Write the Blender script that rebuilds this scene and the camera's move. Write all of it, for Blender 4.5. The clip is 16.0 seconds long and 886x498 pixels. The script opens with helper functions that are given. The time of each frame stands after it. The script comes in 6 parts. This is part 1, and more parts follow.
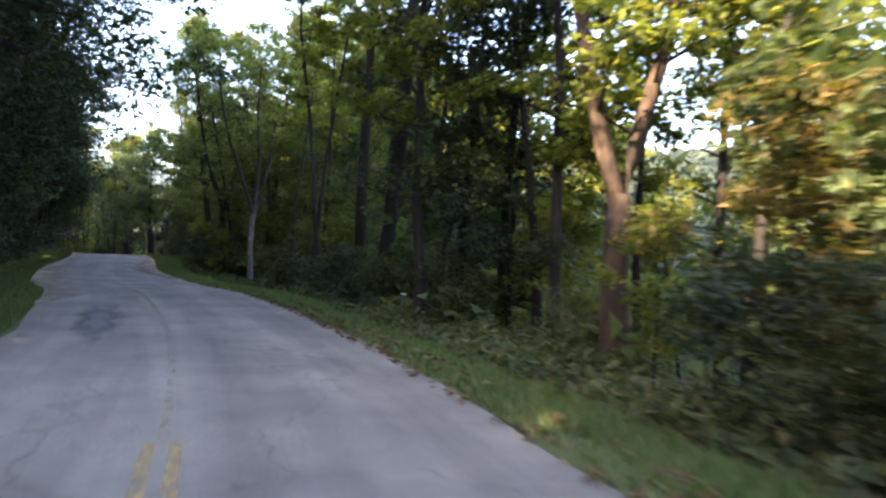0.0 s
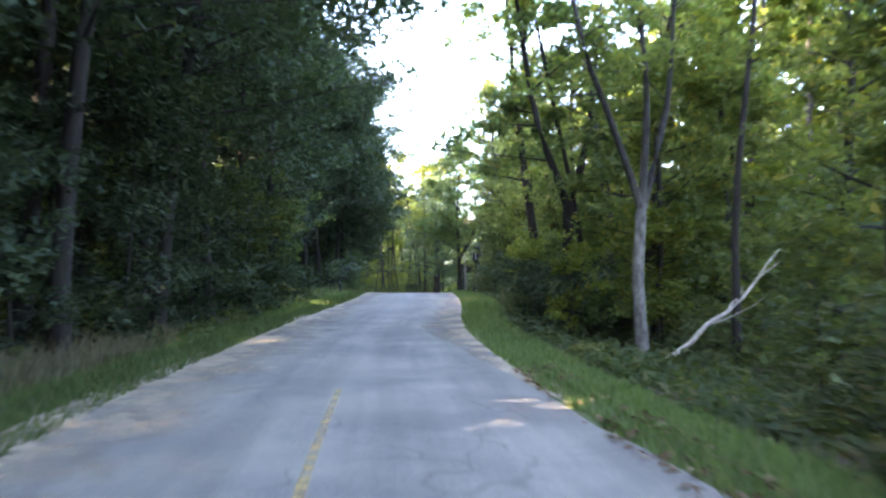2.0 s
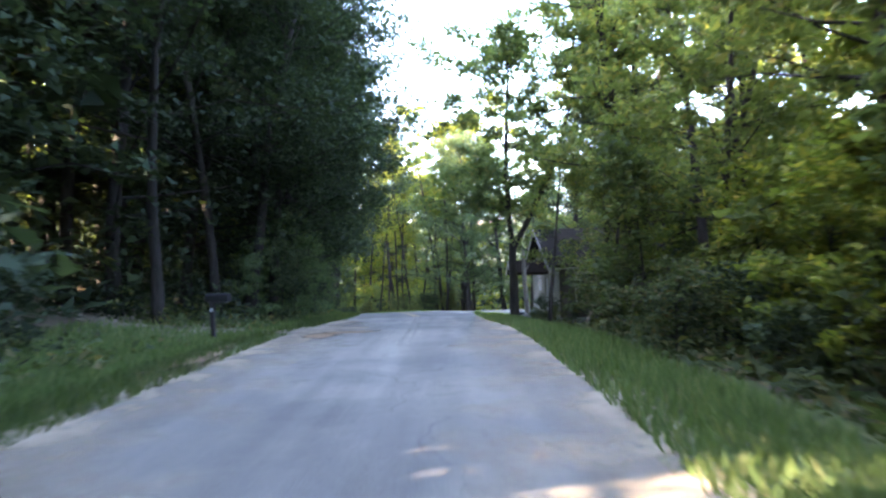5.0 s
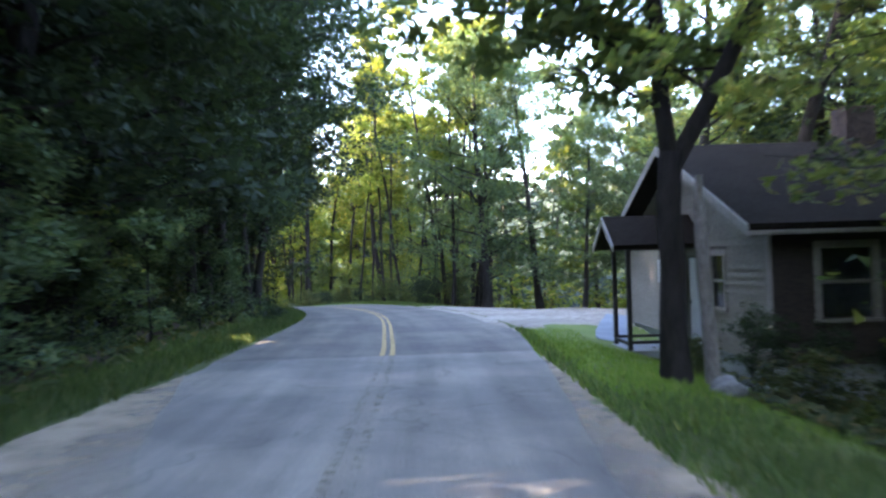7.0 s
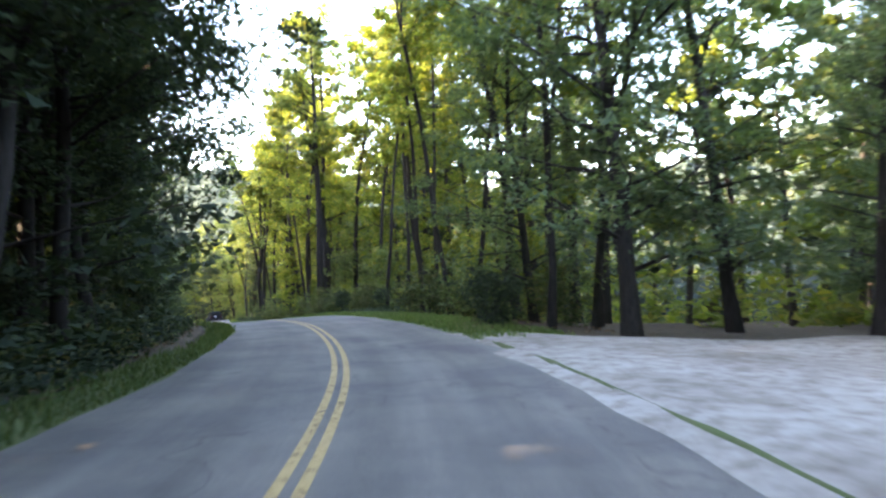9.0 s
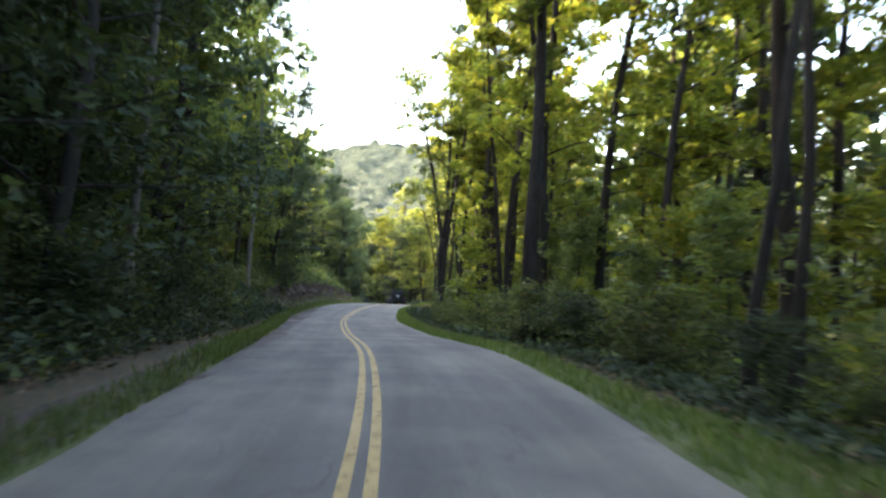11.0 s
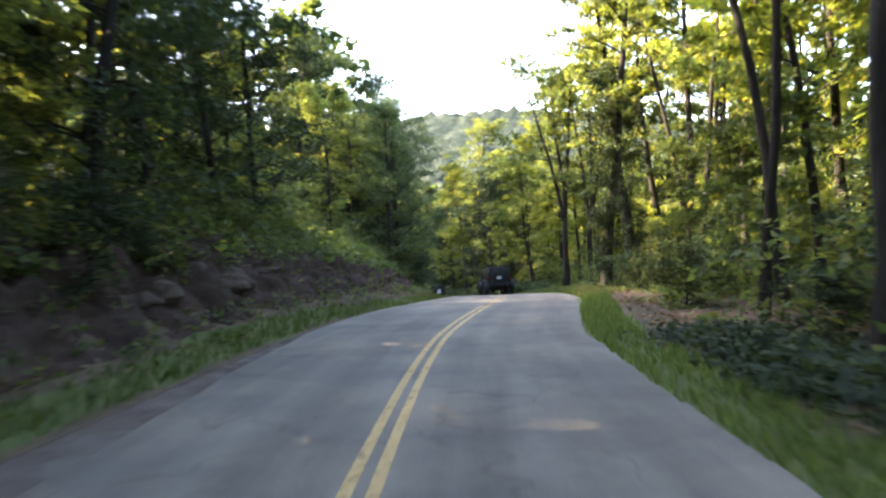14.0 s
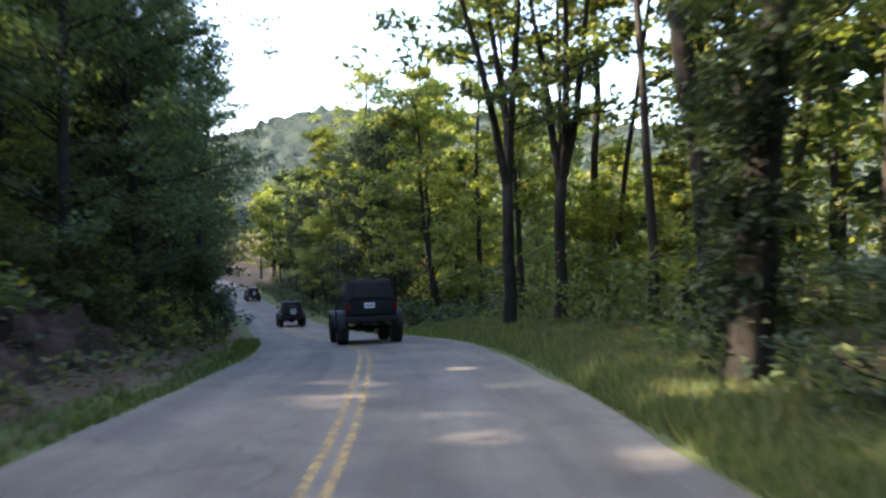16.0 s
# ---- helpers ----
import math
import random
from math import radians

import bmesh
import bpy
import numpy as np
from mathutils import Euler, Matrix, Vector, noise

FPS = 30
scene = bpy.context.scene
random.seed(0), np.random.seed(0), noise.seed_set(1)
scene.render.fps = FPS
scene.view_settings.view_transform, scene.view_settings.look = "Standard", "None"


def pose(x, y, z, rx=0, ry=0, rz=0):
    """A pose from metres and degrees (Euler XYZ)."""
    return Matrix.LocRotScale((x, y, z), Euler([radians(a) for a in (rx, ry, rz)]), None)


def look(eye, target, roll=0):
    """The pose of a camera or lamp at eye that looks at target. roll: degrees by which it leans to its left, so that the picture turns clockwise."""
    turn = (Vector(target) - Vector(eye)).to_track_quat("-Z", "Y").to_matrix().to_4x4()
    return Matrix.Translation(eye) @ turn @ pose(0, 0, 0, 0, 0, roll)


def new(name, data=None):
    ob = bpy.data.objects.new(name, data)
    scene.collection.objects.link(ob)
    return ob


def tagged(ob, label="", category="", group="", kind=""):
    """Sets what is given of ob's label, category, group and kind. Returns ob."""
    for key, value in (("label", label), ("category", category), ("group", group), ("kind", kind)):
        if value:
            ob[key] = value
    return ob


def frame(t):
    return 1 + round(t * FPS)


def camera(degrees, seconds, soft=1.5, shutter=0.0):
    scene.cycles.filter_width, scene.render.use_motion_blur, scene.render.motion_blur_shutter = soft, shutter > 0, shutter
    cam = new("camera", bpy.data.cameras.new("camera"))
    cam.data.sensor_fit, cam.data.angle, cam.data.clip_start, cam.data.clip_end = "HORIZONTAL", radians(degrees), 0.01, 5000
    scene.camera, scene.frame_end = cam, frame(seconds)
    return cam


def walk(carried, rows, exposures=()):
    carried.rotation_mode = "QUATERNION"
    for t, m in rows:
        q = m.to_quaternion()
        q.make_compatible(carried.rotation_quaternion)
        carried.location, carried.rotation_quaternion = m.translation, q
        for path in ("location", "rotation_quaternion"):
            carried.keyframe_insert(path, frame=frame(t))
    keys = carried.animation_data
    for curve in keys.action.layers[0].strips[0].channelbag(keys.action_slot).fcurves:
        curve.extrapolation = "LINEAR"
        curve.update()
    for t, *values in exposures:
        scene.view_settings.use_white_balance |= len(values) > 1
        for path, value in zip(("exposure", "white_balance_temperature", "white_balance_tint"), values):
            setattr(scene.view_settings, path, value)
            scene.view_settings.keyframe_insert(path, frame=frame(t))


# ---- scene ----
# ---- camera and its way ----
cam = camera(62.9, 16.0, 2.4, 0.36)
PATH = [
    (0.0, pose(0.000, 0.000, 1.550, 90.70, -2.00, -0.02)),
    (0.5, pose(-1.462, 5.066, 1.595, 90.90, -2.43, 2.77)),
    (1.0, pose(-3.263, 10.234, 1.595, 90.44, -3.49, 10.07)),
    (1.5, pose(-5.303, 15.130, 1.618, 91.96, -2.12, 20.39)),
    (2.0, pose(-7.449, 20.025, 1.739, 92.43, 0.19, 23.88)),
    (2.5, pose(-9.830, 24.853, 1.783, 91.79, 1.39, 24.88)),
    (3.0, pose(-12.070, 29.478, 1.693, 91.14, 3.40, 26.17)),
    (3.6, pose(-14.683, 35.089, 1.675, 91.03, 4.41, 26.97)),
    (4.2, pose(-17.233, 40.802, 1.792, 91.79, 3.49, 26.71)),
    (4.9, pose(-20.299, 47.558, 2.011, 92.78, 1.75, 25.92)),
    (5.5, pose(-23.152, 53.392, 2.193, 92.90, 1.20, 25.56)),
    (6.0, pose(-25.655, 58.262, 2.323, 92.50, 1.50, 25.58)),
    (6.5, pose(-28.186, 63.334, 2.398, 91.80, 1.80, 25.59)),
    (7.0, pose(-30.564, 68.379, 2.369, 90.81, 1.68, 25.89)),
    (7.5, pose(-33.007, 73.329, 2.211, 90.21, 3.07, 26.16)),
    (8.0, pose(-35.448, 78.206, 2.114, 90.62, 3.65, 26.49)),
    (8.6, pose(-38.562, 84.193, 1.965, 90.35, 3.52, 28.38)),
    (9.2, pose(-42.171, 90.305, 1.800, 90.20, 2.22, 32.51)),
    (9.9, pose(-47.261, 97.311, 1.550, 90.00, 0.19, 38.61)),
    (10.5, pose(-52.594, 102.965, 1.264, 90.09, -1.19, 43.64)),
    (11.0, pose(-57.469, 107.477, 1.082, 89.19, -1.98, 47.41)),
    (11.5, pose(-62.674, 111.903, 0.819, 88.11, -1.86, 50.92)),
    (12.0, pose(-67.952, 116.075, 0.320, 87.23, -0.81, 54.07)),
    (12.5, pose(-73.673, 120.063, -0.340, 86.07, 0.59, 56.24)),
    (13.0, pose(-79.407, 123.836, -1.006, 86.26, 1.36, 57.08)),
    (13.5, pose(-85.189, 127.662, -1.593, 87.01, 1.14, 55.17)),
    (14.0, pose(-90.693, 131.630, -2.099, 87.58, 2.18, 52.32)),
    (14.5, pose(-95.918, 135.742, -2.522, 88.28, 2.49, 48.03)),
    (15.0, pose(-100.582, 140.251, -2.854, 88.26, 3.05, 45.06)),
    (15.5, pose(-105.026, 144.855, -3.181, 88.09, 3.31, 43.77)),
    (16.0, pose(-109.268, 149.238, -3.587, 87.68, 1.10, 43.96)),
]
EXPOSURE = [(0.0, 3.55, 6600, 22), (1.0, 3.9, 6550, 22), (1.5, 4.65, 6500, 21), (2.0, 5.1, 6400, 20), (3.2, 5.12, 6250, 20), (5.5, 4.85, 6200, 20), (6.6, 4.75, 6100, 20),
            (7.5, 4.72, 6200, 19), (8.2, 4.75, 6400, 18), (10.5, 4.2, 7150, 15), (11.5, 4.1, 7200, 15), (13.2, 4.3, 7100, 15), (14.2, 3.85, 6800, 15), (15.3, 3.32, 6200, 16), (16.0, 3.15, 6100, 16)]
walk(cam, PATH, EXPOSURE)

# ---- world, sun, exposure ----
SUN_AZ, SUN_EL = -128.0, 27.0        # degrees clockwise from +y, and above the horizon
world = bpy.data.worlds.new("sky")
scene.world = world
world.use_nodes = True
wt = world.node_tree
sky = wt.nodes.new("ShaderNodeTexSky")
sky.sky_type, sky.sun_disc = "NISHITA", False
sky.sun_elevation, sky.sun_rotation = radians(SUN_EL), radians(SUN_AZ)
sky.air_density, sky.dust_density = 1.0, 2.5
wt.links.new(sky.outputs[0], wt.nodes["Background"].inputs[0])
wt.nodes["Background"].inputs[1].default_value = 0.15
sun_data = bpy.data.lights.new("sun", "SUN")
sun_data.energy, sun_data.angle, sun_data.color = 3.7, radians(0.6), (1.0, 0.84, 0.58)
sun = new("sun", sun_data)
_d = Vector((math.sin(radians(SUN_AZ)) * math.cos(radians(SUN_EL)), math.cos(radians(SUN_AZ)) * math.cos(radians(SUN_EL)), math.sin(radians(SUN_EL))))
sun.matrix_world = look(_d * 300, (0, 0, 0))


# ---- materials ----
def mat(name, rough=0.8, metal=0.0, spec=0.3):
    m = bpy.data.materials.new(name)
    m.use_nodes = True
    nt = m.node_tree
    b = nt.nodes["Principled BSDF"]
    b.inputs["Roughness"].default_value = rough
    b.inputs["Metallic"].default_value = metal
    b.inputs["Specular IOR Level"].default_value = spec
    return m, nt, b


def ramp(nt, src, stops):
    r = nt.nodes.new("ShaderNodeValToRGB")
    while len(r.color_ramp.elements) < len(stops):
        r.color_ramp.elements.new(0.5)
    for e, (p, c) in zip(r.color_ramp.elements, stops):
        e.position, e.color = p, (*c, 1)
    nt.links.new(src, r.inputs[0])
    return r.outputs[0]


def noise_tex(nt, scale, detail=4, rough=0.6, coords="Object", stretch=None):
    tc = nt.nodes.new("ShaderNodeTexCoord")
    n = nt.nodes.new("ShaderNodeTexNoise")
    n.inputs["Scale"].default_value, n.inputs["Detail"].default_value, n.inputs["Roughness"].default_value = scale, detail, rough
    src = tc.outputs[coords]
    if stretch:
        mp = nt.nodes.new("ShaderNodeMapping")
        mp.inputs["Scale"].default_value = stretch
        nt.links.new(src, mp.inputs[0])
        src = mp.outputs[0]
    nt.links.new(src, n.inputs["Vector"])
    return n.outputs["Fac"]


def mix(nt, fac, a, b, mode="MIX"):
    n = nt.nodes.new("ShaderNodeMix")
    n.data_type, n.blend_type = "RGBA", mode
    for sock, v in ((n.inputs[0], fac), (n.inputs[6], a), (n.inputs[7], b)):
        if isinstance(v, (int, float)):
            sock.default_value = v
        elif isinstance(v, tuple):
            sock.default_value = (*v, 1)
        else:
            nt.links.new(v, sock)
    return n.outputs[2]


def bump(nt, b, src, strength=0.3, dist=0.02):
    n = nt.nodes.new("ShaderNodeBump")
    n.inputs["Strength"].default_value, n.inputs["Distance"].default_value = strength, dist
    nt.links.new(src, n.inputs["Height"])
    nt.links.new(n.outputs[0], b.inputs["Normal"])


def two_scale(name, c1, c2, c3, s1, s2, rough=0.85, bstr=0.3, bdist=0.02, spec=0.3, metal=0.0, stretch=None):
    """A surface with large patches (c1 to c2) and fine grain that pulls towards c3."""
    m, nt, b = mat(name, rough, metal, spec)
    big = ramp(nt, noise_tex(nt, s1, 3, stretch=stretch), [(0.35, c1), (0.65, c2)])
    fine = noise_tex(nt, s2, 5, 0.7, stretch=stretch)
    fac = ramp(nt, fine, [(0.42, (0, 0, 0)), (0.75, (1, 1, 1))])
    nt.links.new(mix(nt, fac, big, c3), b.inputs["Base Color"])
    bump(nt, b, fine, bstr, bdist)
    return m


def leaf_mat(name, dark, light, warm, trans=0.45):
    """Leaves: colour by leaf and by plant, and light passing through."""
    m, nt, b = mat(name, 0.75, 0, 0.12)
    geo = nt.nodes.new("ShaderNodeNewGeometry")
    info = nt.nodes.new("ShaderNodeObjectInfo")
    col = ramp(nt, geo.outputs["Random Per Island"], [(0.0, dark), (0.75, light), (1.0, warm)])
    hue = nt.nodes.new("ShaderNodeHueSaturation")
    nt.links.new(col, hue.inputs["Color"])
    mr = nt.nodes.new("ShaderNodeMapRange")
    mr.inputs["To Min"].default_value, mr.inputs["To Max"].default_value = 0.65, 1.3
    nt.links.new(info.outputs["Random"], mr.inputs[0])
    nt.links.new(mr.outputs[0], hue.inputs["Value"])
    nt.links.new(hue.outputs[0], b.inputs["Base Color"])
    tr = nt.nodes.new("ShaderNodeBsdfTranslucent")
    warmer = mix(nt, 1.0, hue.outputs[0], (1.70, 1.68, 0.65), "MULTIPLY")
    nt.links.new(warmer, tr.inputs["Color"])
    ms = nt.nodes.new("ShaderNodeMixShader")
    ms.inputs[0].default_value = trans
    nt.links.new(b.outputs[0], ms.inputs[1])
    nt.links.new(tr.outputs[0], ms.inputs[2])
    nt.links.new(ms.outputs[0], nt.nodes["Material Output"].inputs[0])
    return m


LEAF = leaf_mat("broad_leaf", (0.054, 0.075, 0.038), (0.094, 0.126, 0.056), (0.150, 0.148, 0.060))
LEAF_MID = leaf_mat("edge_leaf", (0.081, 0.107, 0.046), (0.140, 0.170, 0.068), (0.225, 0.198, 0.068), 0.5)
# paler, yellower leaf copy with sunlight put into its colour
LEAF_LIT = leaf_mat("sunlit_leaf", (0.088, 0.112, 0.030), (0.150, 0.180, 0.045), (0.265, 0.225, 0.052), 0.5)
# far leaves: distance haze put in as a dull bluish tint
LEAF_HAZY = leaf_mat("hazy_far_leaf", (0.034, 0.048, 0.038), (0.056, 0.074, 0.056), (0.085, 0.092, 0.058), 0.3)
LEAF_COOL = leaf_mat("cool_leaf", (0.056, 0.084, 0.050), (0.096, 0.134, 0.076), (0.140, 0.160, 0.074), 0.36)
# leaf copy darkened with the wood's shade, for shaded trees and brush, and ivy
LEAF_SHADED = leaf_mat("dark_leaf", (0.026, 0.040, 0.027), (0.046, 0.065, 0.037), (0.065, 0.083, 0.040), 0.27)
LEAF_OLIVE = leaf_mat("undergrowth_leaf", (0.045, 0.062, 0.030), (0.085, 0.105, 0.048), (0.150, 0.120, 0.060), 0.4)
LAWN_GRASS = leaf_mat("lawn_blade", (0.100, 0.160, 0.036), (0.150, 0.215, 0.052), (0.21, 0.23, 0.08), 0.45)
WILD_GRASS = leaf_mat("wild_grass_blade", (0.052, 0.066, 0.032), (0.088, 0.104, 0.052), (0.200, 0.165, 0.095), 0.4)
GRASS = leaf_mat("grass_blade", (0.060, 0.092, 0.034), (0.100, 0.142, 0.054), (0.170, 0.175, 0.085), 0.4)
# brownish-green leaf with the low sun's orange painted in
LEAF_ORANGE_SUN = leaf_mat("orange_sun_leaf", (0.070, 0.066, 0.026), (0.120, 0.094, 0.036), (0.180, 0.118, 0.045), 0.4)
DRY_WEED = leaf_mat("dry_weed", (0.090, 0.080, 0.050), (0.170, 0.148, 0.100), (0.260, 0.220, 0.155), 0.3)
DRY_LEAF = leaf_mat("dry_leaf", (0.070, 0.040, 0.022), (0.150, 0.088, 0.046), (0.280, 0.200, 0.125), 0.15)
BARK = two_scale("bark", (0.026, 0.022, 0.019), (0.046, 0.040, 0.034), (0.014, 0.012, 0.010), 1.8, 10, 0.95, 0.9, 0.04, 0.15, 0, (1, 1, 0.22))
BARK_RED = two_scale("pine_bark", (0.050, 0.036, 0.028), (0.100, 0.068, 0.046), (0.014, 0.011, 0.009), 2.4, 6, 0.95, 1.0, 0.05, 0.15, 0, (1, 1, 0.3))
BARK_GREY = two_scale("grey_bark", (0.13, 0.12, 0.105), (0.19, 0.178, 0.158), (0.06, 0.054, 0.047), 1.4, 9, 0.92, 0.6, 0.02, 0.2, 0, (1, 1, 0.4))


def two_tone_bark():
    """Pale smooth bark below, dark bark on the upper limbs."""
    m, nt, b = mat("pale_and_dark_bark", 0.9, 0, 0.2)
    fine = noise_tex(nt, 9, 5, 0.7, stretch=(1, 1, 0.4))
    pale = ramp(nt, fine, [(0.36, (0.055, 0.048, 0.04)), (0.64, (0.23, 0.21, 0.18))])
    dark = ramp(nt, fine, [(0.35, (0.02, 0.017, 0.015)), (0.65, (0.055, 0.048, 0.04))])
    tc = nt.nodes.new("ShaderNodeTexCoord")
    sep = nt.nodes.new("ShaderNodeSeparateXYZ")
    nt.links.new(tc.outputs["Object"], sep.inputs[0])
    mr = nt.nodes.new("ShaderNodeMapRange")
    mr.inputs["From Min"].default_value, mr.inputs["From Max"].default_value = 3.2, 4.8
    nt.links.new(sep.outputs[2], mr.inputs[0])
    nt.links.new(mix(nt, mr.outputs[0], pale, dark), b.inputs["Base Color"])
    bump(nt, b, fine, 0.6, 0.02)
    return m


BARK_TWO = two_tone_bark()
DEADWOOD = two_scale("dead_wood", (0.44, 0.39, 0.32), (0.56, 0.50, 0.42), (0.16, 0.13, 0.10), 2, 16, 0.9, 0.5, 0.015, 0.2, 0, (1, 1, 0.4))
SNAG_WOOD = two_scale("bare_stem", (0.20, 0.18, 0.155), (0.29, 0.265, 0.23), (0.09, 0.075, 0.06), 2, 14, 0.9, 0.5, 0.012, 0.2, 0, (1, 1, 0.4))
SOIL = two_scale("leaf_litter", (0.060, 0.050, 0.034), (0.095, 0.075, 0.050), (0.15, 0.11, 0.068), 0.5, 9, 0.98, 0.9, 0.06, 0.1)
VERGE = two_scale("verge_turf", (0.055, 0.085, 0.026), (0.090, 0.115, 0.040), (0.13, 0.11, 0.06), 0.7, 14, 0.98, 0.8, 0.05, 0.1)
ROCK = two_scale("bank_rock", (0.062, 0.044, 0.034), (0.11, 0.080, 0.060), (0.03, 0.023, 0.018), 0.8, 6, 0.95, 1.0, 0.08, 0.2)
CUT_SOIL = two_scale("cut_soil", (0.036, 0.024, 0.018), (0.072, 0.046, 0.034), (0.016, 0.012, 0.010), 0.9, 5, 0.97, 1.0, 0.10, 0.12)
# hillside canopy, its green dulled and blued to stand for haze
HAZY_CANOPY = two_scale("far_woods", (0.030, 0.041, 0.034), (0.048, 0.060, 0.046), (0.012, 0.018, 0.015), 0.05, 0.30, 0.98, 1.0, 1.5, 0.05)
PAINT_BLACK = two_scale("black_car_paint", (0.006, 0.007, 0.009), (0.009, 0.010, 0.012), (0.012, 0.012, 0.013), 1.5, 30, 0.5, 0.03, 0.002, 0.18)
PLASTIC = two_scale("black_plastic", (0.009, 0.009, 0.010), (0.013, 0.013, 0.014), (0.02, 0.02, 0.02), 3, 60, 0.65, 0.2, 0.003, 0.25)
RUBBER = two_scale("tyre_rubber", (0.014, 0.014, 0.014), (0.022, 0.021, 0.020), (0.04, 0.036, 0.03), 4, 40, 0.85, 0.4, 0.005, 0.3)
METAL = two_scale("dull_steel", (0.25, 0.25, 0.26), (0.35, 0.35, 0.36), (0.15, 0.14, 0.13), 4, 40, 0.45, 0.2, 0.003, 0.5, 0.9)
DARK_GLASS = two_scale("tinted_window", (0.012, 0.014, 0.018), (0.014, 0.016, 0.02), (0.016, 0.018, 0.02), 2, 10, 0.22, 0.0, 0.001, 0.25)
TAIL_RED = two_scale("red_lens", (0.10, 0.008, 0.007), (0.13, 0.010, 0.008), (0.08, 0.007, 0.006), 4, 40, 0.2, 0.1, 0.002, 0.5)
PLATE = two_scale("plate_white", (0.66, 0.68, 0.70), (0.74, 0.75, 0.76), (0.55, 0.56, 0.58), 6, 60, 0.4, 0.05, 0.001, 0.4)
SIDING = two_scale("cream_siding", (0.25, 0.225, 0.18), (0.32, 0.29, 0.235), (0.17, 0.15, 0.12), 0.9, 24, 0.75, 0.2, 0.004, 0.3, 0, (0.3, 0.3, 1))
# brown siding for the south wall, the trees' deep shade mixed into it
SIDING_SHADED = two_scale("dark_shaded_siding", (0.060, 0.048, 0.038), (0.085, 0.068, 0.054), (0.035, 0.03, 0.026), 0.9, 20, 0.85, 0.4, 0.005, 0.2, 0, (0.3, 0.3, 1))
TRIM = two_scale("weathered_trim", (0.29, 0.265, 0.23), (0.36, 0.33, 0.285), (0.18, 0.16, 0.135), 1.5, 22, 0.8, 0.3, 0.004, 0.3)
SHINGLE = two_scale("dark_shingle", (0.012, 0.009, 0.007), (0.018, 0.014, 0.011), (0.028, 0.024, 0.018), 0.8, 18, 0.97, 0.8, 0.02, 0.03)
POST_DARK = two_scale("dark_painted_timber", (0.022, 0.020, 0.020), (0.035, 0.032, 0.030), (0.06, 0.05, 0.045), 2, 25, 0.7, 0.3, 0.004, 0.3)
PALE_STONE = two_scale("pale_stone", (0.20, 0.195, 0.19), (0.28, 0.27, 0.26), (0.10, 0.095, 0.09), 3, 22, 0.9, 0.6, 0.01, 0.2)
CONCRETE = two_scale("grey_concrete", (0.30, 0.31, 0.32), (0.38, 0.39, 0.40), (0.22, 0.22, 0.22), 1.0, 30, 0.92, 0.4, 0.006, 0.25)
PAINT_BLUE = two_scale("blue_painted_concrete", (0.13, 0.155, 0.19), (0.17, 0.195, 0.23), (0.21, 0.22, 0.235), 1.0, 26, 0.85, 0.3, 0.005, 0.25)
WHITE = two_scale("white_board", (0.66, 0.65, 0.66), (0.74, 0.73, 0.73), (0.5, 0.48, 0.47), 3, 30, 0.6, 0.1, 0.002, 0.3)
WOOD_GREY = two_scale("weathered_post", (0.16, 0.13, 0.10), (0.24, 0.20, 0.16), (0.09, 0.07, 0.055), 2, 20, 0.9, 0.5, 0.008, 0.2, 0, (1, 1, 0.2))


def worn_line(name, lo, hi):
    m, nt, b = mat(name, 0.8, 0, 0.3)
    wear = noise_tex(nt, 9, 5, 0.7)
    grain = noise_tex(nt, 45, 3, 0.7)
    yellow = ramp(nt, grain, [(0.3, (0.33, 0.222, 0.086)), (0.7, (0.44, 0.300, 0.118))])
    nt.links.new(yellow, b.inputs["Base Color"])
    nt.links.new(ramp(nt, wear, [(lo, (1, 1, 1)), (hi, (0, 0, 0))]), b.inputs["Alpha"])
    bump(nt, b, grain, 0.4, 0.006)
    return m


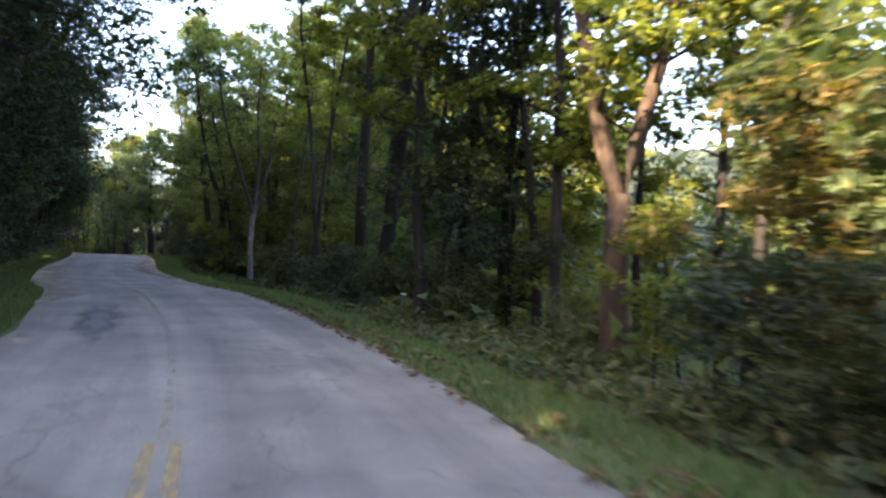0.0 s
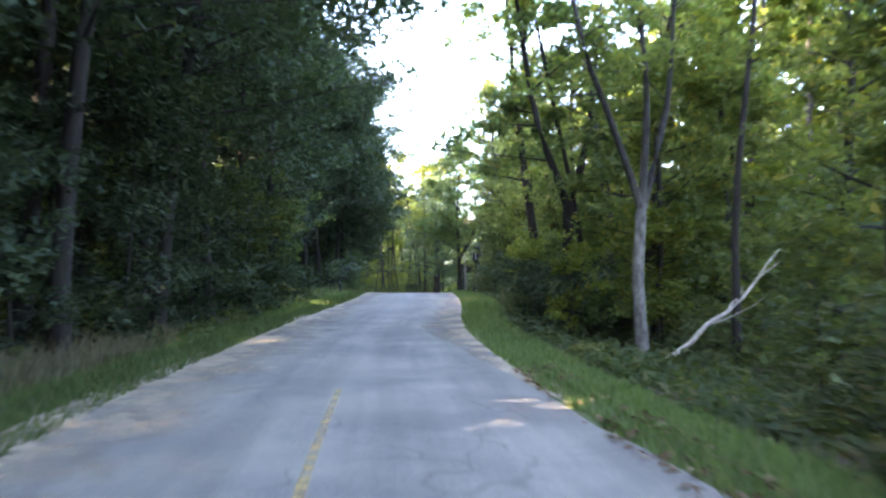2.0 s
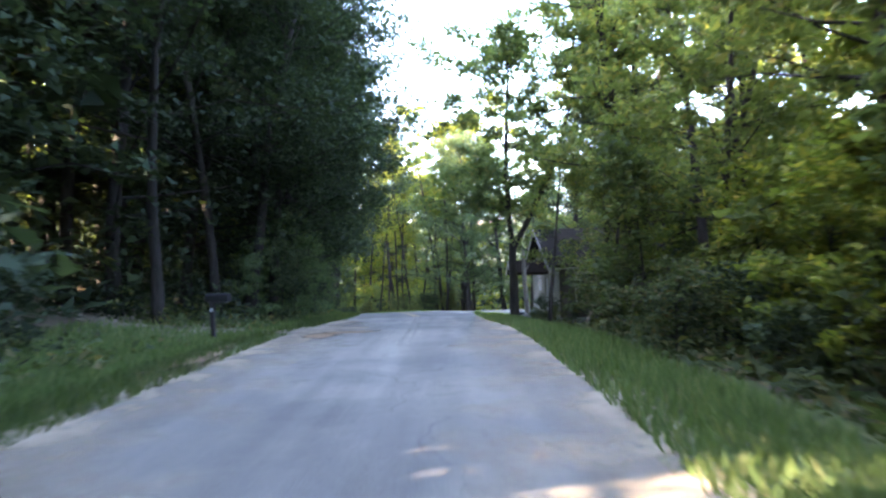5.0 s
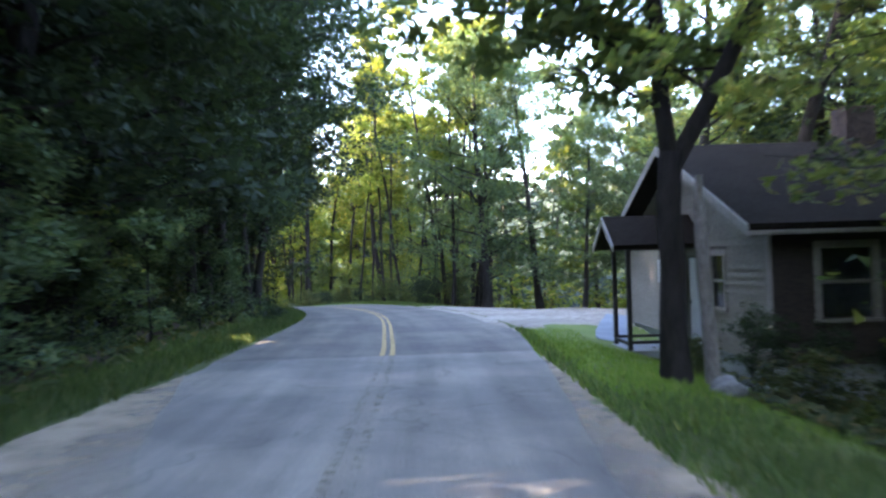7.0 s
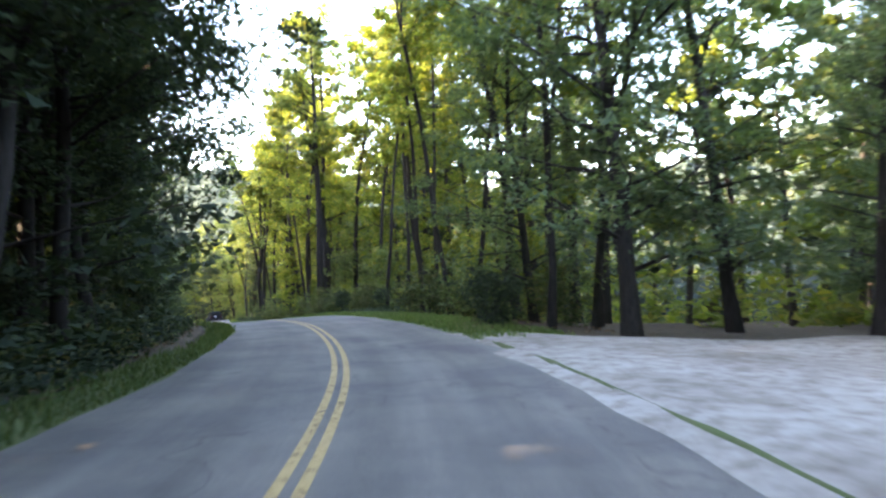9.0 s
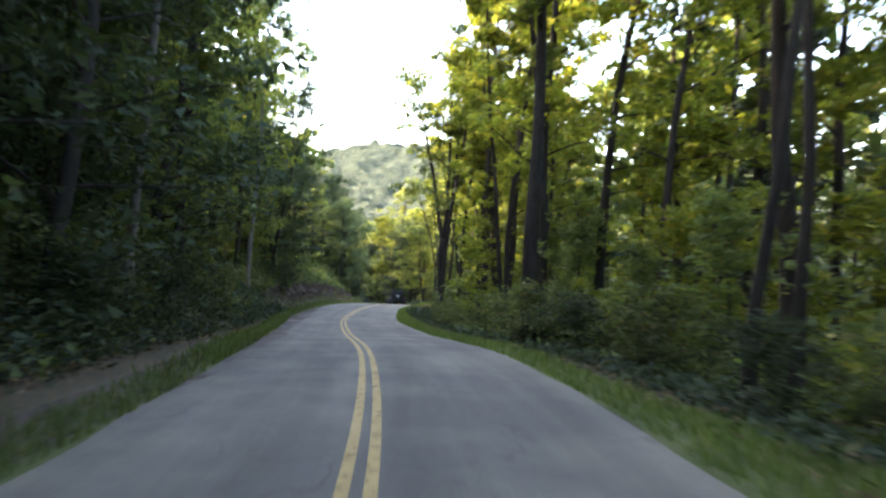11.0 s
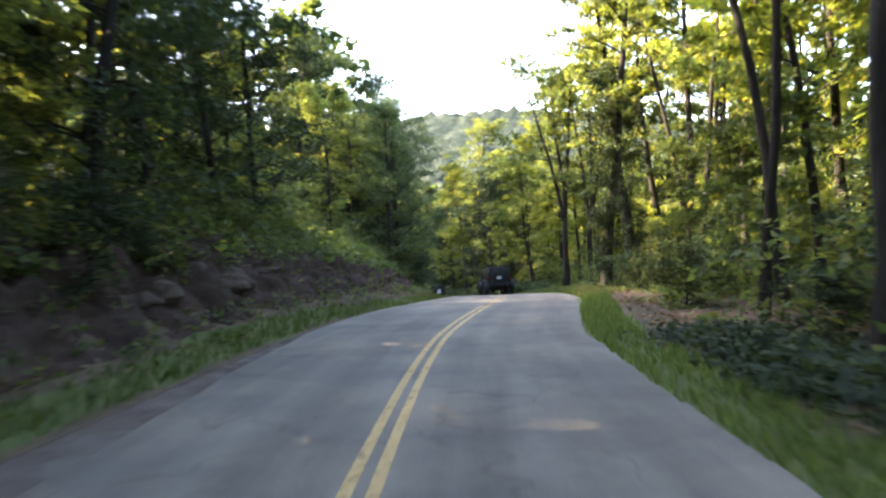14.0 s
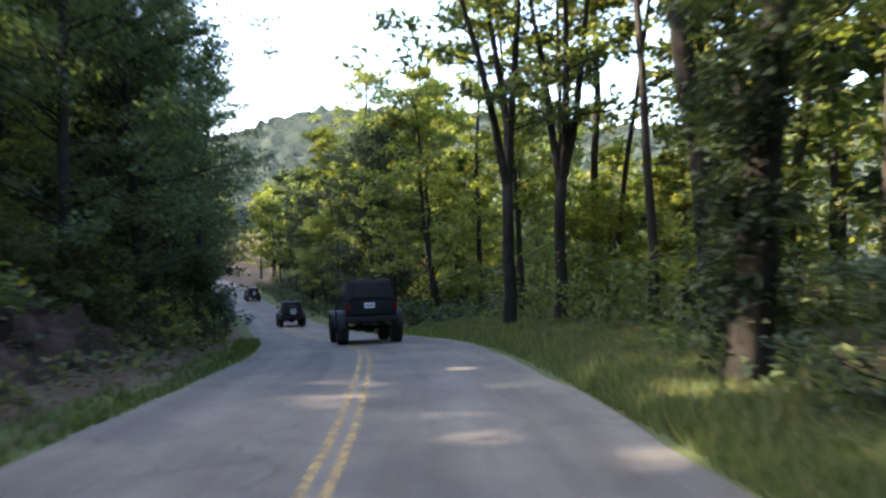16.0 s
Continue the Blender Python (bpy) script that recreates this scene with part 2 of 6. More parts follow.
def road_surface(name, gain):
    """Old chip-sealed asphalt: paler wheel tracks, patches, fine aggregate."""
    m, nt, b = mat(name, 0.9, 0, 0.3)
    uv = nt.nodes.new("ShaderNodeUVMap")
    uv.uv_map = "along"
    sep = nt.nodes.new("ShaderNodeSeparateXYZ")
    nt.links.new(uv.outputs[0], sep.inputs[0])
    wv = nt.nodes.new("ShaderNodeMath")
    wv.operation = "MULTIPLY"
    wv.inputs[1].default_value = 4.0
    nt.links.new(sep.outputs[0], wv.inputs[0])
    cs = nt.nodes.new("ShaderNodeMath")
    cs.operation = "COSINE"
    nt.links.new(wv.outputs[0], cs.inputs[0])
    mp = nt.nodes.new("ShaderNodeMapping")
    mp.inputs["Scale"].default_value = (1.6, 0.10, 1)
    nt.links.new(uv.outputs[0], mp.inputs[0])
    streak = nt.nodes.new("ShaderNodeTexNoise")
    streak.inputs["Scale"].default_value, streak.inputs["Detail"].default_value = 1.6, 5
    nt.links.new(mp.outputs[0], streak.inputs["Vector"])
    add = nt.nodes.new("ShaderNodeMath")
    add.operation = "MULTIPLY_ADD"
    add.inputs[1].default_value = 0.10
    nt.links.new(cs.outputs[0], add.inputs[0])
    nt.links.new(streak.outputs["Fac"], add.inputs[2])
    base = ramp(nt, add.outputs[0], [(0.30, tuple(gain * c for c in (0.186, 0.168, 0.142))), (0.52, tuple(gain * c for c in (0.228, 0.206, 0.174))), (0.74, tuple(gain * c for c in (0.268, 0.244, 0.206)))])
    blot = ramp(nt, noise_tex(nt, 0.45, 4), [(0.40, (0.72, 0.72, 0.74)), (0.62, (1.05, 1.03, 1.0))])
    grain = noise_tex(nt, 70, 4, 0.75)
    gcol = ramp(nt, grain, [(0.35, (0.62, 0.62, 0.62)), (0.65, (1.25, 1.24, 1.22))])
    col = mix(nt, 1.0, mix(nt, 1.0, base, blot, "MULTIPLY"), gcol, "MULTIPLY")
    vor = nt.nodes.new("ShaderNodeTexVoronoi")
    vor.feature = "DISTANCE_TO_EDGE"
    vor.inputs["Scale"].default_value = 0.28
    tc = nt.nodes.new("ShaderNodeTexCoord")
    warp = nt.nodes.new("ShaderNodeTexNoise")
    warp.inputs["Scale"].default_value = 0.9
    nt.links.new(tc.outputs["Object"], warp.inputs["Vector"])
    vm = nt.nodes.new("ShaderNodeVectorMath")
    vm.operation = "MULTIPLY_ADD"
    vm.inputs[1].default_value = (2.2, 2.2, 0)
    nt.links.new(warp.outputs["Color"], vm.inputs[0])
    nt.links.new(tc.outputs["Object"], vm.inputs[2])
    nt.links.new(vm.outputs[0], vor.inputs["Vector"])
    crack = ramp(nt, vor.outputs["Distance"], [(0.0, (0.74, 0.73, 0.72)), (0.009, (1, 1, 1))])
    nt.links.new(mix(nt, 1.0, col, crack, "MULTIPLY"), b.inputs["Base Color"])
    bump(nt, b, grain, 0.6, 0.008)
    return m


ASPHALT = road_surface("pale_worn_asphalt", 1.0)
ASPHALT_DARK = road_surface("grey_asphalt", 0.66)


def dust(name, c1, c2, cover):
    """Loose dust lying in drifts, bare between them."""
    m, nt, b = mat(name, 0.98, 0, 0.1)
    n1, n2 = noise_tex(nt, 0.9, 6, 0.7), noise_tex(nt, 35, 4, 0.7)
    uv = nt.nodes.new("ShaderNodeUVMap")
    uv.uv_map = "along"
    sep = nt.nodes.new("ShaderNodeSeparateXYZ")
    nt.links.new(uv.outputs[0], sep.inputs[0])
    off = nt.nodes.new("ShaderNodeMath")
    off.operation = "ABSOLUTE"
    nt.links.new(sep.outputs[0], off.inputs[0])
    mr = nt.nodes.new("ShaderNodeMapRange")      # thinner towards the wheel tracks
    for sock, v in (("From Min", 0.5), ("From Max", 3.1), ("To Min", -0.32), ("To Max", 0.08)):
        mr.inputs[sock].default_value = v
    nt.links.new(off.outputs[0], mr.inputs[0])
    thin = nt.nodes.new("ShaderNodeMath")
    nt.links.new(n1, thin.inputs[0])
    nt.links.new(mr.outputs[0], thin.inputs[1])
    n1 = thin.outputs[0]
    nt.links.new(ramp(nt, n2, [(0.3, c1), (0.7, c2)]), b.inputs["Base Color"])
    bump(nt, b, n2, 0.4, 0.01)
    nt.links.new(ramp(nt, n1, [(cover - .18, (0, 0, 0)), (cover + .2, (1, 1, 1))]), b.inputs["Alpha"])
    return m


def loose(name, c1, c2, c3, s1, s2, rough=0.98, fray=0.25, bstr=0.7, soft=0.14):
    """Loose ground cover that thins out raggedly towards its rim."""
    m, nt, b = mat(name, rough, 0, 0.12)
    fine = noise_tex(nt, s2, 5, 0.7)
    big = ramp(nt, noise_tex(nt, s1, 4), [(0.35, c1), (0.65, c2)])
    nt.links.new(mix(nt, ramp(nt, fine, [(0.42, (0, 0, 0)), (0.75, (1, 1, 1))]), big, c3), b.inputs["Base Color"])
    bump(nt, b, fine, bstr, 0.02)
    at = nt.nodes.new("ShaderNodeAttribute")
    at.attribute_name = "rim"
    ad = nt.nodes.new("ShaderNodeMath")
    ad.operation = "MULTIPLY_ADD"
    ad.inputs[1].default_value = -1.0 - fray
    nt.links.new(at.outputs["Fac"], ad.inputs[0])
    ragged = nt.nodes.new("ShaderNodeMath")
    ragged.operation = "MULTIPLY_ADD"
    ragged.inputs[1].default_value = 1.6
    nt.links.new(noise_tex(nt, 1.1, 6, 0.72), ragged.inputs[0])
    nt.links.new(ad.outputs[0], ragged.inputs[2])
    nt.links.new(ramp(nt, ragged.outputs[0], [(0.0, (0, 0, 0)), (soft, (1, 1, 1))]), b.inputs["Alpha"])
    return m


LAWN = loose("mown_turf", (0.095, 0.145, 0.034), (0.135, 0.185, 0.045), (0.15, 0.145, 0.06), 0.7, 14, fray=-.1)
LOT = loose("pale_gravel_lot", (0.235, 0.203, 0.165), (0.355, 0.318, 0.268), (0.115, 0.086, 0.060), 0.30, 3.2, fray=-.15)
DRIVE = loose("sandy_drive", (0.20, 0.155, 0.115), (0.33, 0.265, 0.20), (0.10, 0.085, 0.05), 0.8, 7, fray=0.0, bstr=1.0)
CLAY = loose("orange_clay", (0.21, 0.135, 0.08), (0.30, 0.20, 0.12), (0.14, 0.085, 0.05), 1.3, 16, fray=.2, soft=.55)
TARRED = loose("old_tar_patch", (0.125, 0.117, 0.110), (0.150, 0.140, 0.131), (0.15, 0.14, 0.13), 1.2, 45, 0.9, .3, 0.1, 1.1)
SCRAPE = loose("bare_soil", (0.052, 0.036, 0.025), (0.100, 0.064, 0.042), (0.20, 0.145, 0.098), 0.9, 10, fray=.1)
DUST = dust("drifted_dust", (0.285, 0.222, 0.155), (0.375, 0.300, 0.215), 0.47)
RED_DUST = dust("reddish_dirt", (0.100, 0.074, 0.062), (0.140, 0.104, 0.088), 0.55)
YELLOW = worn_line("worn_yellow_paint", 0.50, 0.78)
YELLOW_FAINT = worn_line("faded_yellow_paint", 0.34, 0.66)
YELLOW_GHOST = worn_line("vanishing_yellow_paint", 0.18, 0.50)


def clear_glass():
    m, nt, b = mat("window_glass", 0.05, 0, 0.5)
    b.inputs["Base Color"].default_value = (0.03, 0.035, 0.04, 1)
    b.inputs["Transmission Weight"].default_value = 0.35
    return m


GLASS = clear_glass()


# ---- mesh helpers ----
def from_lists(name, verts, faces, material, smooth=False):
    me = bpy.data.meshes.new(name)
    me.from_pydata(verts if isinstance(verts, list) else verts.tolist(), [], faces if isinstance(faces, list) else faces.tolist())
    me.materials.append(material)
    if smooth:
        me.polygons.foreach_set("use_smooth", [True] * len(me.polygons))
    me.update()
    return me


def quads(name, V, material, corners=4):
    """A mesh of loose faces with that many corners each, from an array of vertices."""
    me = bpy.data.meshes.new(name)
    n = len(V)
    f = n // corners
    me.vertices.add(n)
    me.vertices.foreach_set("co", np.ascontiguousarray(V, dtype=np.float32).ravel())
    me.loops.add(n)
    me.loops.foreach_set("vertex_index", np.arange(n, dtype=np.int32))
    me.polygons.add(f)
    me.polygons.foreach_set("loop_start", np.arange(0, n, corners, dtype=np.int32))
    me.materials.append(material)
    me.update(calc_edges=True)
    return me


def part(name, bm, material, parent=None, label="", smooth=False):
    """Links a bmesh as one mesh object, under a thing or a part."""
    me = bpy.data.meshes.new(name)
    bm.to_mesh(me)
    bm.free()
    me.materials.append(material)
    if smooth:
        me.polygons.foreach_set("use_smooth", [True] * len(me.polygons))
    ob = new(name, me)
    if parent:
        ob.parent = parent
    return tagged(ob, label)


def thing(name, m, label, category, group="", kind=""):
    ob = new(name)
    ob.matrix_basis = m
    return tagged(ob, label, category, group, kind)


def box(bm, x0, x1, y0, y1, z0, z1, bev=0.0, taper=None, m=None):
    """A box, its edges bevelled; taper: scales of the top in x and y."""
    vs = bmesh.ops.create_cube(bm, size=1.0)["verts"]
    for v in vs:
        tx, ty = (taper if taper and v.co.z > 0 else (1, 1))
        v.co = Vector(((x0 + x1) / 2 + v.co.x * (x1 - x0) * tx, (y0 + y1) / 2 + v.co.y * (y1 - y0) * ty, (z0 + z1) / 2 + v.co.z * (z1 - z0)))
        if m:
            v.co = m @ v.co
    if bev:
        es = list({e for v in vs for e in v.link_edges})
        bmesh.ops.bevel(bm, geom=es, offset=bev, segments=2, affect="EDGES", profile=0.6)
    return bm


def boxed(*a, **k):
    return box(bmesh.new(), *a, **k)


def prism(bm, outline, axis, a, b):
    """An outline in the two other axes, drawn out along axis from a to b."""
    def at(p, w):
        c = list(p)
        c.insert("xyz".index(axis), w)
        return Vector(c)
    lo = [bm.verts.new(at(p, a)) for p in outline]
    hi = [bm.verts.new(at(p, b)) for p in outline]
    n = len(outline)
    for i in range(n):
        bm.faces.new((lo[i], lo[(i + 1) % n], hi[(i + 1) % n], hi[i]))
    bm.faces.new(lo[::-1])
    bm.faces.new(hi)
    bmesh.ops.recalc_face_normals(bm, faces=bm.faces)
    return bm


def lathe(bm, profile, n=20, axis="x"):
    """A closed profile of (radius, along) turned round the axis."""
    rings = []
    for i in range(n):
        a = 2 * math.pi * i / n
        ring = []
        for r, w in profile:
            c = [r * math.cos(a), r * math.sin(a)]
            c.insert("xyz".index(axis), w)
            ring.append(bm.verts.new(c))
        rings.append(ring)
    for i in range(n):
        for j in range(len(profile) - 1):
            bm.faces.new((rings[i][j], rings[(i + 1) % n][j], rings[(i + 1) % n][j + 1], rings[i][j + 1]))
    bmesh.ops.remove_doubles(bm, verts=bm.verts, dist=1e-4)
    bmesh.ops.recalc_face_normals(bm, faces=bm.faces)
    return bm


def tube(V, Fc, pts, radii, sides=6):
    """Adds a tapering tube along pts to the lists V and Fc."""
    base = len(V)
    for i, p in enumerate(pts):
        p = Vector(p)
        d = (Vector(pts[min(i + 1, len(pts) - 1)]) - Vector(pts[max(i - 1, 0)])).normalized()
        u = d.orthogonal().normalized() if abs(d.z) < 0.95 else Vector((1, 0, 0)).cross(d).normalized()
        w = d.cross(u)
        for k in range(sides):
            a = 2 * math.pi * k / sides
            V.append(tuple(p + (u * math.cos(a) + w * math.sin(a)) * radii[i]))
    for i in range(len(pts) - 1):
        for k in range(sides):
            a, b = base + i * sides + k, base + i * sides + (k + 1) % sides
            Fc.append((a, b, b + sides, a + sides))
    Fc.append(tuple(base + (len(pts) - 1) * sides + k for k in range(sides)))
    return V, Fc


# ---- the road's line and the lie of the land ----
# station, x, y, z of the middle of the road
LINE = [
    (-8.18, 24.33, -86.65, 0.50), (0.00, -0.36, -0.10, 0.00), (1.00, -3.70, 10.05, 0.04),
    (2.00, -8.04, 19.75, 0.19), (3.00, -13.07, 29.01, 0.14), (4.20, -18.74, 40.12, 0.24), (5.50, -24.09, 52.92, 0.64),
    (6.50, -28.86, 63.01, 0.85), (7.50, -33.92, 72.88, 0.66), (8.60, -39.72, 83.53, 0.40), (9.90, -48.14, 96.59, 0.00),
    (11.00, -57.90, 106.99, -0.47), (12.00, -68.34, 115.55, -1.23), (13.00, -79.76, 123.29, -2.55), (14.00, -91.08, 131.11, -3.65),
    (15.00, -101.32, 139.50, -4.41), (15.50, -106.02, 144.17, -4.75), (16.00, -110.02, 148.48, -5.14), (16.70, -116.19, 154.62, -5.89),
    (17.67, -125.05, 161.89, -7.08), (19.75, -147.22, 175.15, -10.49), (21.83, -170.12, 187.78, -12.76), (23.92, -193.96, 199.51, -14.29),
    (26.83, -229.07, 214.27, -14.38), (32.67, -309.34, 234.06, -12.12),
]
LEFT_EDGE = ((-8, 3.0), (0, 2.6), (1, 2.45), (2.2, 2.5), (3, 2.95), (4.2, 3.0), (6, 2.9), (7.5, 3.3), (8.6, 3.2), (9.9, 2.8), (11, 2.2), (11.7, 2.3),
             (12.5, 2.65), (13.4, 2.8), (14.2, 3.2), (15, 3.25), (15.5, 3.1), (16, 2.9), (16.6, 2.75), (18, 2.6))
RIGHT_EDGE = ((-8, 3.0), (0.5, 3.05), (2, 3.12), (3, 2.95), (4.2, 2.85), (6, 2.75), (7.5, 2.85), (8.3, 3.15), (8.7, 3.7), (9.2, 3.9), (10.2, 3.4), (11, 3.1), (12, 3.0), (14, 2.95), (15, 2.95), (16.2, 3.25), (18, 3.0))


def road_left(s):
    return np.interp(s, *zip(*LEFT_EDGE))


def road_right(s):
    return np.interp(s, *zip(*RIGHT_EDGE))


def smooth_line(pts, step):
    """The line through the points, sampled at even steps of the station."""
    p = np.array(pts)
    t = p[:, 0]
    v = np.zeros_like(p)
    v[1:-1] = (p[2:] - p[:-2]) / (t[2:] - t[:-2])[:, None]
    v[0], v[-1] = (p[1] - p[0]) / (t[1] - t[0]), (p[-1] - p[-2]) / (t[-1] - t[-2])
    out = []
    for s in np.arange(t[0], t[-1], step):
        i = min(max(np.searchsorted(t, s, "right") - 1, 0), len(t) - 2)
        h = t[i + 1] - t[i]
        u = (s - t[i]) / h
        q = (2 * u**3 - 3 * u**2 + 1) * p[i] + (u**3 - 2 * u**2 + u) * h * v[i] + (3 * u**2 - 2 * u**3) * p[i + 1] + (u**3 - u**2) * h * v[i + 1]
        out.append([s, q[1], q[2], q[3]])
    return np.array(out)


MID = smooth_line(LINE, 0.05)
TAN = np.gradient(MID[:, 1:3], axis=0)
PACE = np.linalg.norm(TAN, axis=1)
TAN /= PACE[:, None]
RIGHT = np.stack([TAN[:, 1], -TAN[:, 0]], 1)

# height of the land against the road: station, then metres at 4.5, 7, 12, 25 and 60 m to either side
LEFT_LAND = [(-8, -.1, .1, .5, 1.5, 4), (3, -.1, .15, .6, 2, 6), (5.5, -.1, .0, .3, 2, 6), (7, -.1, .2, .8, 2.5, 8), (9, 0, .5, 1.6, 4, 12),
             (11, .1, .8, 2.4, 6, 18), (13, .1, .9, 2.8, 8, 24), (14.2, .3, 2.0, 4.0, 8, 20), (15.5, .5, 2.4, 4.2, 8, 20), (17, .3, 2.0, 4, 8, 20), (20, 0, 1.5, 4, 9, 26), (33, 0, 1, 4, 12, 34)]
RIGHT_LAND = [(-8, -.15, -.6, -1.8, -6, -16), (3, -.15, -.5, -1.5, -5.5, -16), (4.2, -.1, -.4, -1.0, -3, -8), (5.5, -.1, -.35, -.7, -1.2, -2), (7.2, -.14, -.88, -1.12, -1.2, -2), (8.3, -.12, -.84, -1.06, -1.1, -2), (8.9, -.03, -.2, -.3, -.5, -2), (9.3, -.02, -.06, -.12, -.4, -2),
              (10.3, -.06, -.3, -.6, -1.5, -3), (12.5, -.15, -.6, -1.3, -3, -5), (13.6, -.1, -.3, -.9, -2.5, -5), (15, .05, .1, -.3, -1.8, -5), (16.5, .1, .2, .0, -1.5, -4), (19, .1, .4, .4, 0, 0), (33, .1, .5, 1.5, 3, 8)]
SIDE = np.array([0, 3.3, 4.5, 7, 12, 25, 60])


def road_frame(x, y):
    """Index of the nearest sample of the road's middle, the distance to it, right positive, and the station; for arrays."""
    x, y = np.atleast_1d(np.asarray(x, float)), np.atleast_1d(np.asarray(y, float))
    idx = np.empty(len(x), int)
    coarse = MID[::4]
    for a in range(0, len(x), 4000):
        d = (x[a:a + 4000, None] - coarse[None, :, 1])**2 + (y[a:a + 4000, None] - coarse[None, :, 2])**2
        idx[a:a + 4000] = d.argmin(1) * 4
    best = None
    for k in range(-3, 4):
        j = np.clip(idx + k, 0, len(MID) - 1)
        d = (x - MID[j, 1])**2 + (y - MID[j, 2])**2
        if best is None:
            best, bi = d, j
        else:
            bi = np.where(d < best, j, bi)
            best = np.minimum(d, best)
    side = (x - MID[bi, 1]) * RIGHT[bi, 0] + (y - MID[bi, 2]) * RIGHT[bi, 1]
    along = (x - MID[bi, 1]) * TAN[bi, 0] + (y - MID[bi, 2]) * TAN[bi, 1]
    d = np.sqrt(best)
    near = np.clip((60 - d) / 20, 0, 1)
    d = np.where(side >= 0, 1, -1) * (np.abs(side) * near + d * (1 - near))
    return bi, d, MID[bi, 0] + np.clip(along / PACE[bi], -1, 1) * .05


def near_road(x, y):
    """The same, without the station."""
    return road_frame(x, y)[:2]


def wave(x, y):
    return (np.sin(x * .31 + 1.3) * np.cos(y * .27) + .5 * np.sin(x * .73 + y * .61) + .35 * np.sin(x * 1.7 - y * 1.3 + 2)) / 1.85


def land(x, y):
    """The height of the ground."""
    x, y = np.atleast_1d(np.asarray(x, float)), np.atleast_1d(np.asarray(y, float))
    i, d, s = road_frame(x, y)
    out = np.empty(len(x))
    tabs = []
    for tab in (LEFT_LAND, RIGHT_LAND):
        t = np.array(tab)
        tabs.append([np.full(len(s), 0.0), np.full(len(s), 0.0)] + [np.interp(s, t[:, 0], t[:, k]) for k in range(1, 6)])
    for sgn, tb in ((-1, tabs[0]), (1, tabs[1])):
        m = (d < 0) if sgn < 0 else (d >= 0)
        a = np.minimum(np.abs(d[m]), 400)
        z = np.zeros(m.sum())
        cols = [c[m] for c in tb]
        for k in range(len(SIDE) - 1):
            u = np.clip((a - SIDE[k]) / (SIDE[k + 1] - SIDE[k]), 0, 1)
            if k > 1:
                u = u * u * (3 - 2 * u) * .5 + u * .5
            z += (cols[k + 1] - cols[k]) * u
        z += np.clip((a - 4.2) / 4, 0, 1) * 0.16 * wave(x[m] * 1.5, y[m] * 1.5) + np.clip((a - 12) / 30, 0, 1) * .8 * wave(x[m] * .3, y[m] * .3)
        out[m] = z
    z = out + np.interp(s, MID[:, 0], MID[:, 3])
    # hills that close the valley
    z = z + np.clip((np.abs(d) - 90) / 250, 0, 1)**1.4 * np.where(d < 0, 95, 55) * (1 + .35 * np.sin(x * .011 + 1) * np.cos(y * .013))
    return z - np.where((np.abs(d) < 3.3) | ((d > 0) & (d < road_right(s) + .05)), 0.06, 0.0)


def spot(s, side):
    """x, y of a place beside the road: its station and metres to the right of the middle."""
    i = int(np.clip(np.searchsorted(MID[:, 0], s), 0, len(MID) - 1))
    return MID[i, 1] + RIGHT[i, 0] * side, MID[i, 2] + RIGHT[i, 1] * side


def ground_z(x, y):
    return float(land([x], [y])[0])


def ribbon(name, material, s0, s1, left, right, lift, step=0.05, across=2, kind="structure", label="", category="", on_land=False):
    """A strip along the road between two offsets, which may be functions of the station."""
    i0, i1 = np.searchsorted(MID[:, 0], (s0, s1))
    k = max(1, int(round(step / 0.05)))
    idx = np.arange(i0, min(i1 + 1, len(MID)), k)
    V, Fc = [], []
    lf = left if callable(left) else (lambda s: left)
    rf = right if callable(right) else (lambda s: right)
    n = across + 1
    offs = np.array([[lf(MID[i, 0]) + (rf(MID[i, 0]) - lf(MID[i, 0])) * j / across for j in range(n)] for i in idx])
    X = MID[idx, 1][:, None] + RIGHT[idx, 0][:, None] * offs
    Y = MID[idx, 2][:, None] + RIGHT[idx, 1][:, None] * offs
    Z = land(X.ravel(), Y.ravel()).reshape(X.shape) if on_land else np.repeat(MID[idx, 3][:, None], n, 1)
    V = np.stack([X.ravel(), Y.ravel(), (Z + lift).ravel()], 1)
    Fc = [(a * n + j, a * n + j + 1, (a + 1) * n + j + 1, (a + 1) * n + j) for a in range(len(idx) - 1) for j in range(across)]
    me = from_lists(name, V, Fc, material, True)
    run = np.concatenate([[0], np.cumsum(np.hypot(*np.diff(MID[idx, 1:3], axis=0).T))])
    uv = np.stack([offs.ravel(), np.repeat(run, n)], 1)
    layer = me.uv_layers.new(name="along")
    loops = np.empty(len(me.loops), np.int32)
    me.loops.foreach_get("vertex_index", loops)
    layer.data.foreach_set("uv", uv[loops].astype(np.float32).ravel())
    ob = new(name, me)
    return tagged(ob, label, category, "", kind)


# ---- ground, road and its edges ----
def axis(lo, hi, step, far, grow=1.35):
    """Even steps between lo and hi, growing ones beyond, out to far."""
    mid = list(np.arange(lo, hi + .01, step))
    a, d = [], step
    while (lo if not a else a[-1]) > -far:
        d *= grow
        a.append((lo if not a else a[-1]) - d)
    b, d = [], step
    while (hi if not b else b[-1]) < far:
        d *= grow
        b.append((hi if not b else b[-1]) + d)
    return np.array(a[::-1] + mid + b)


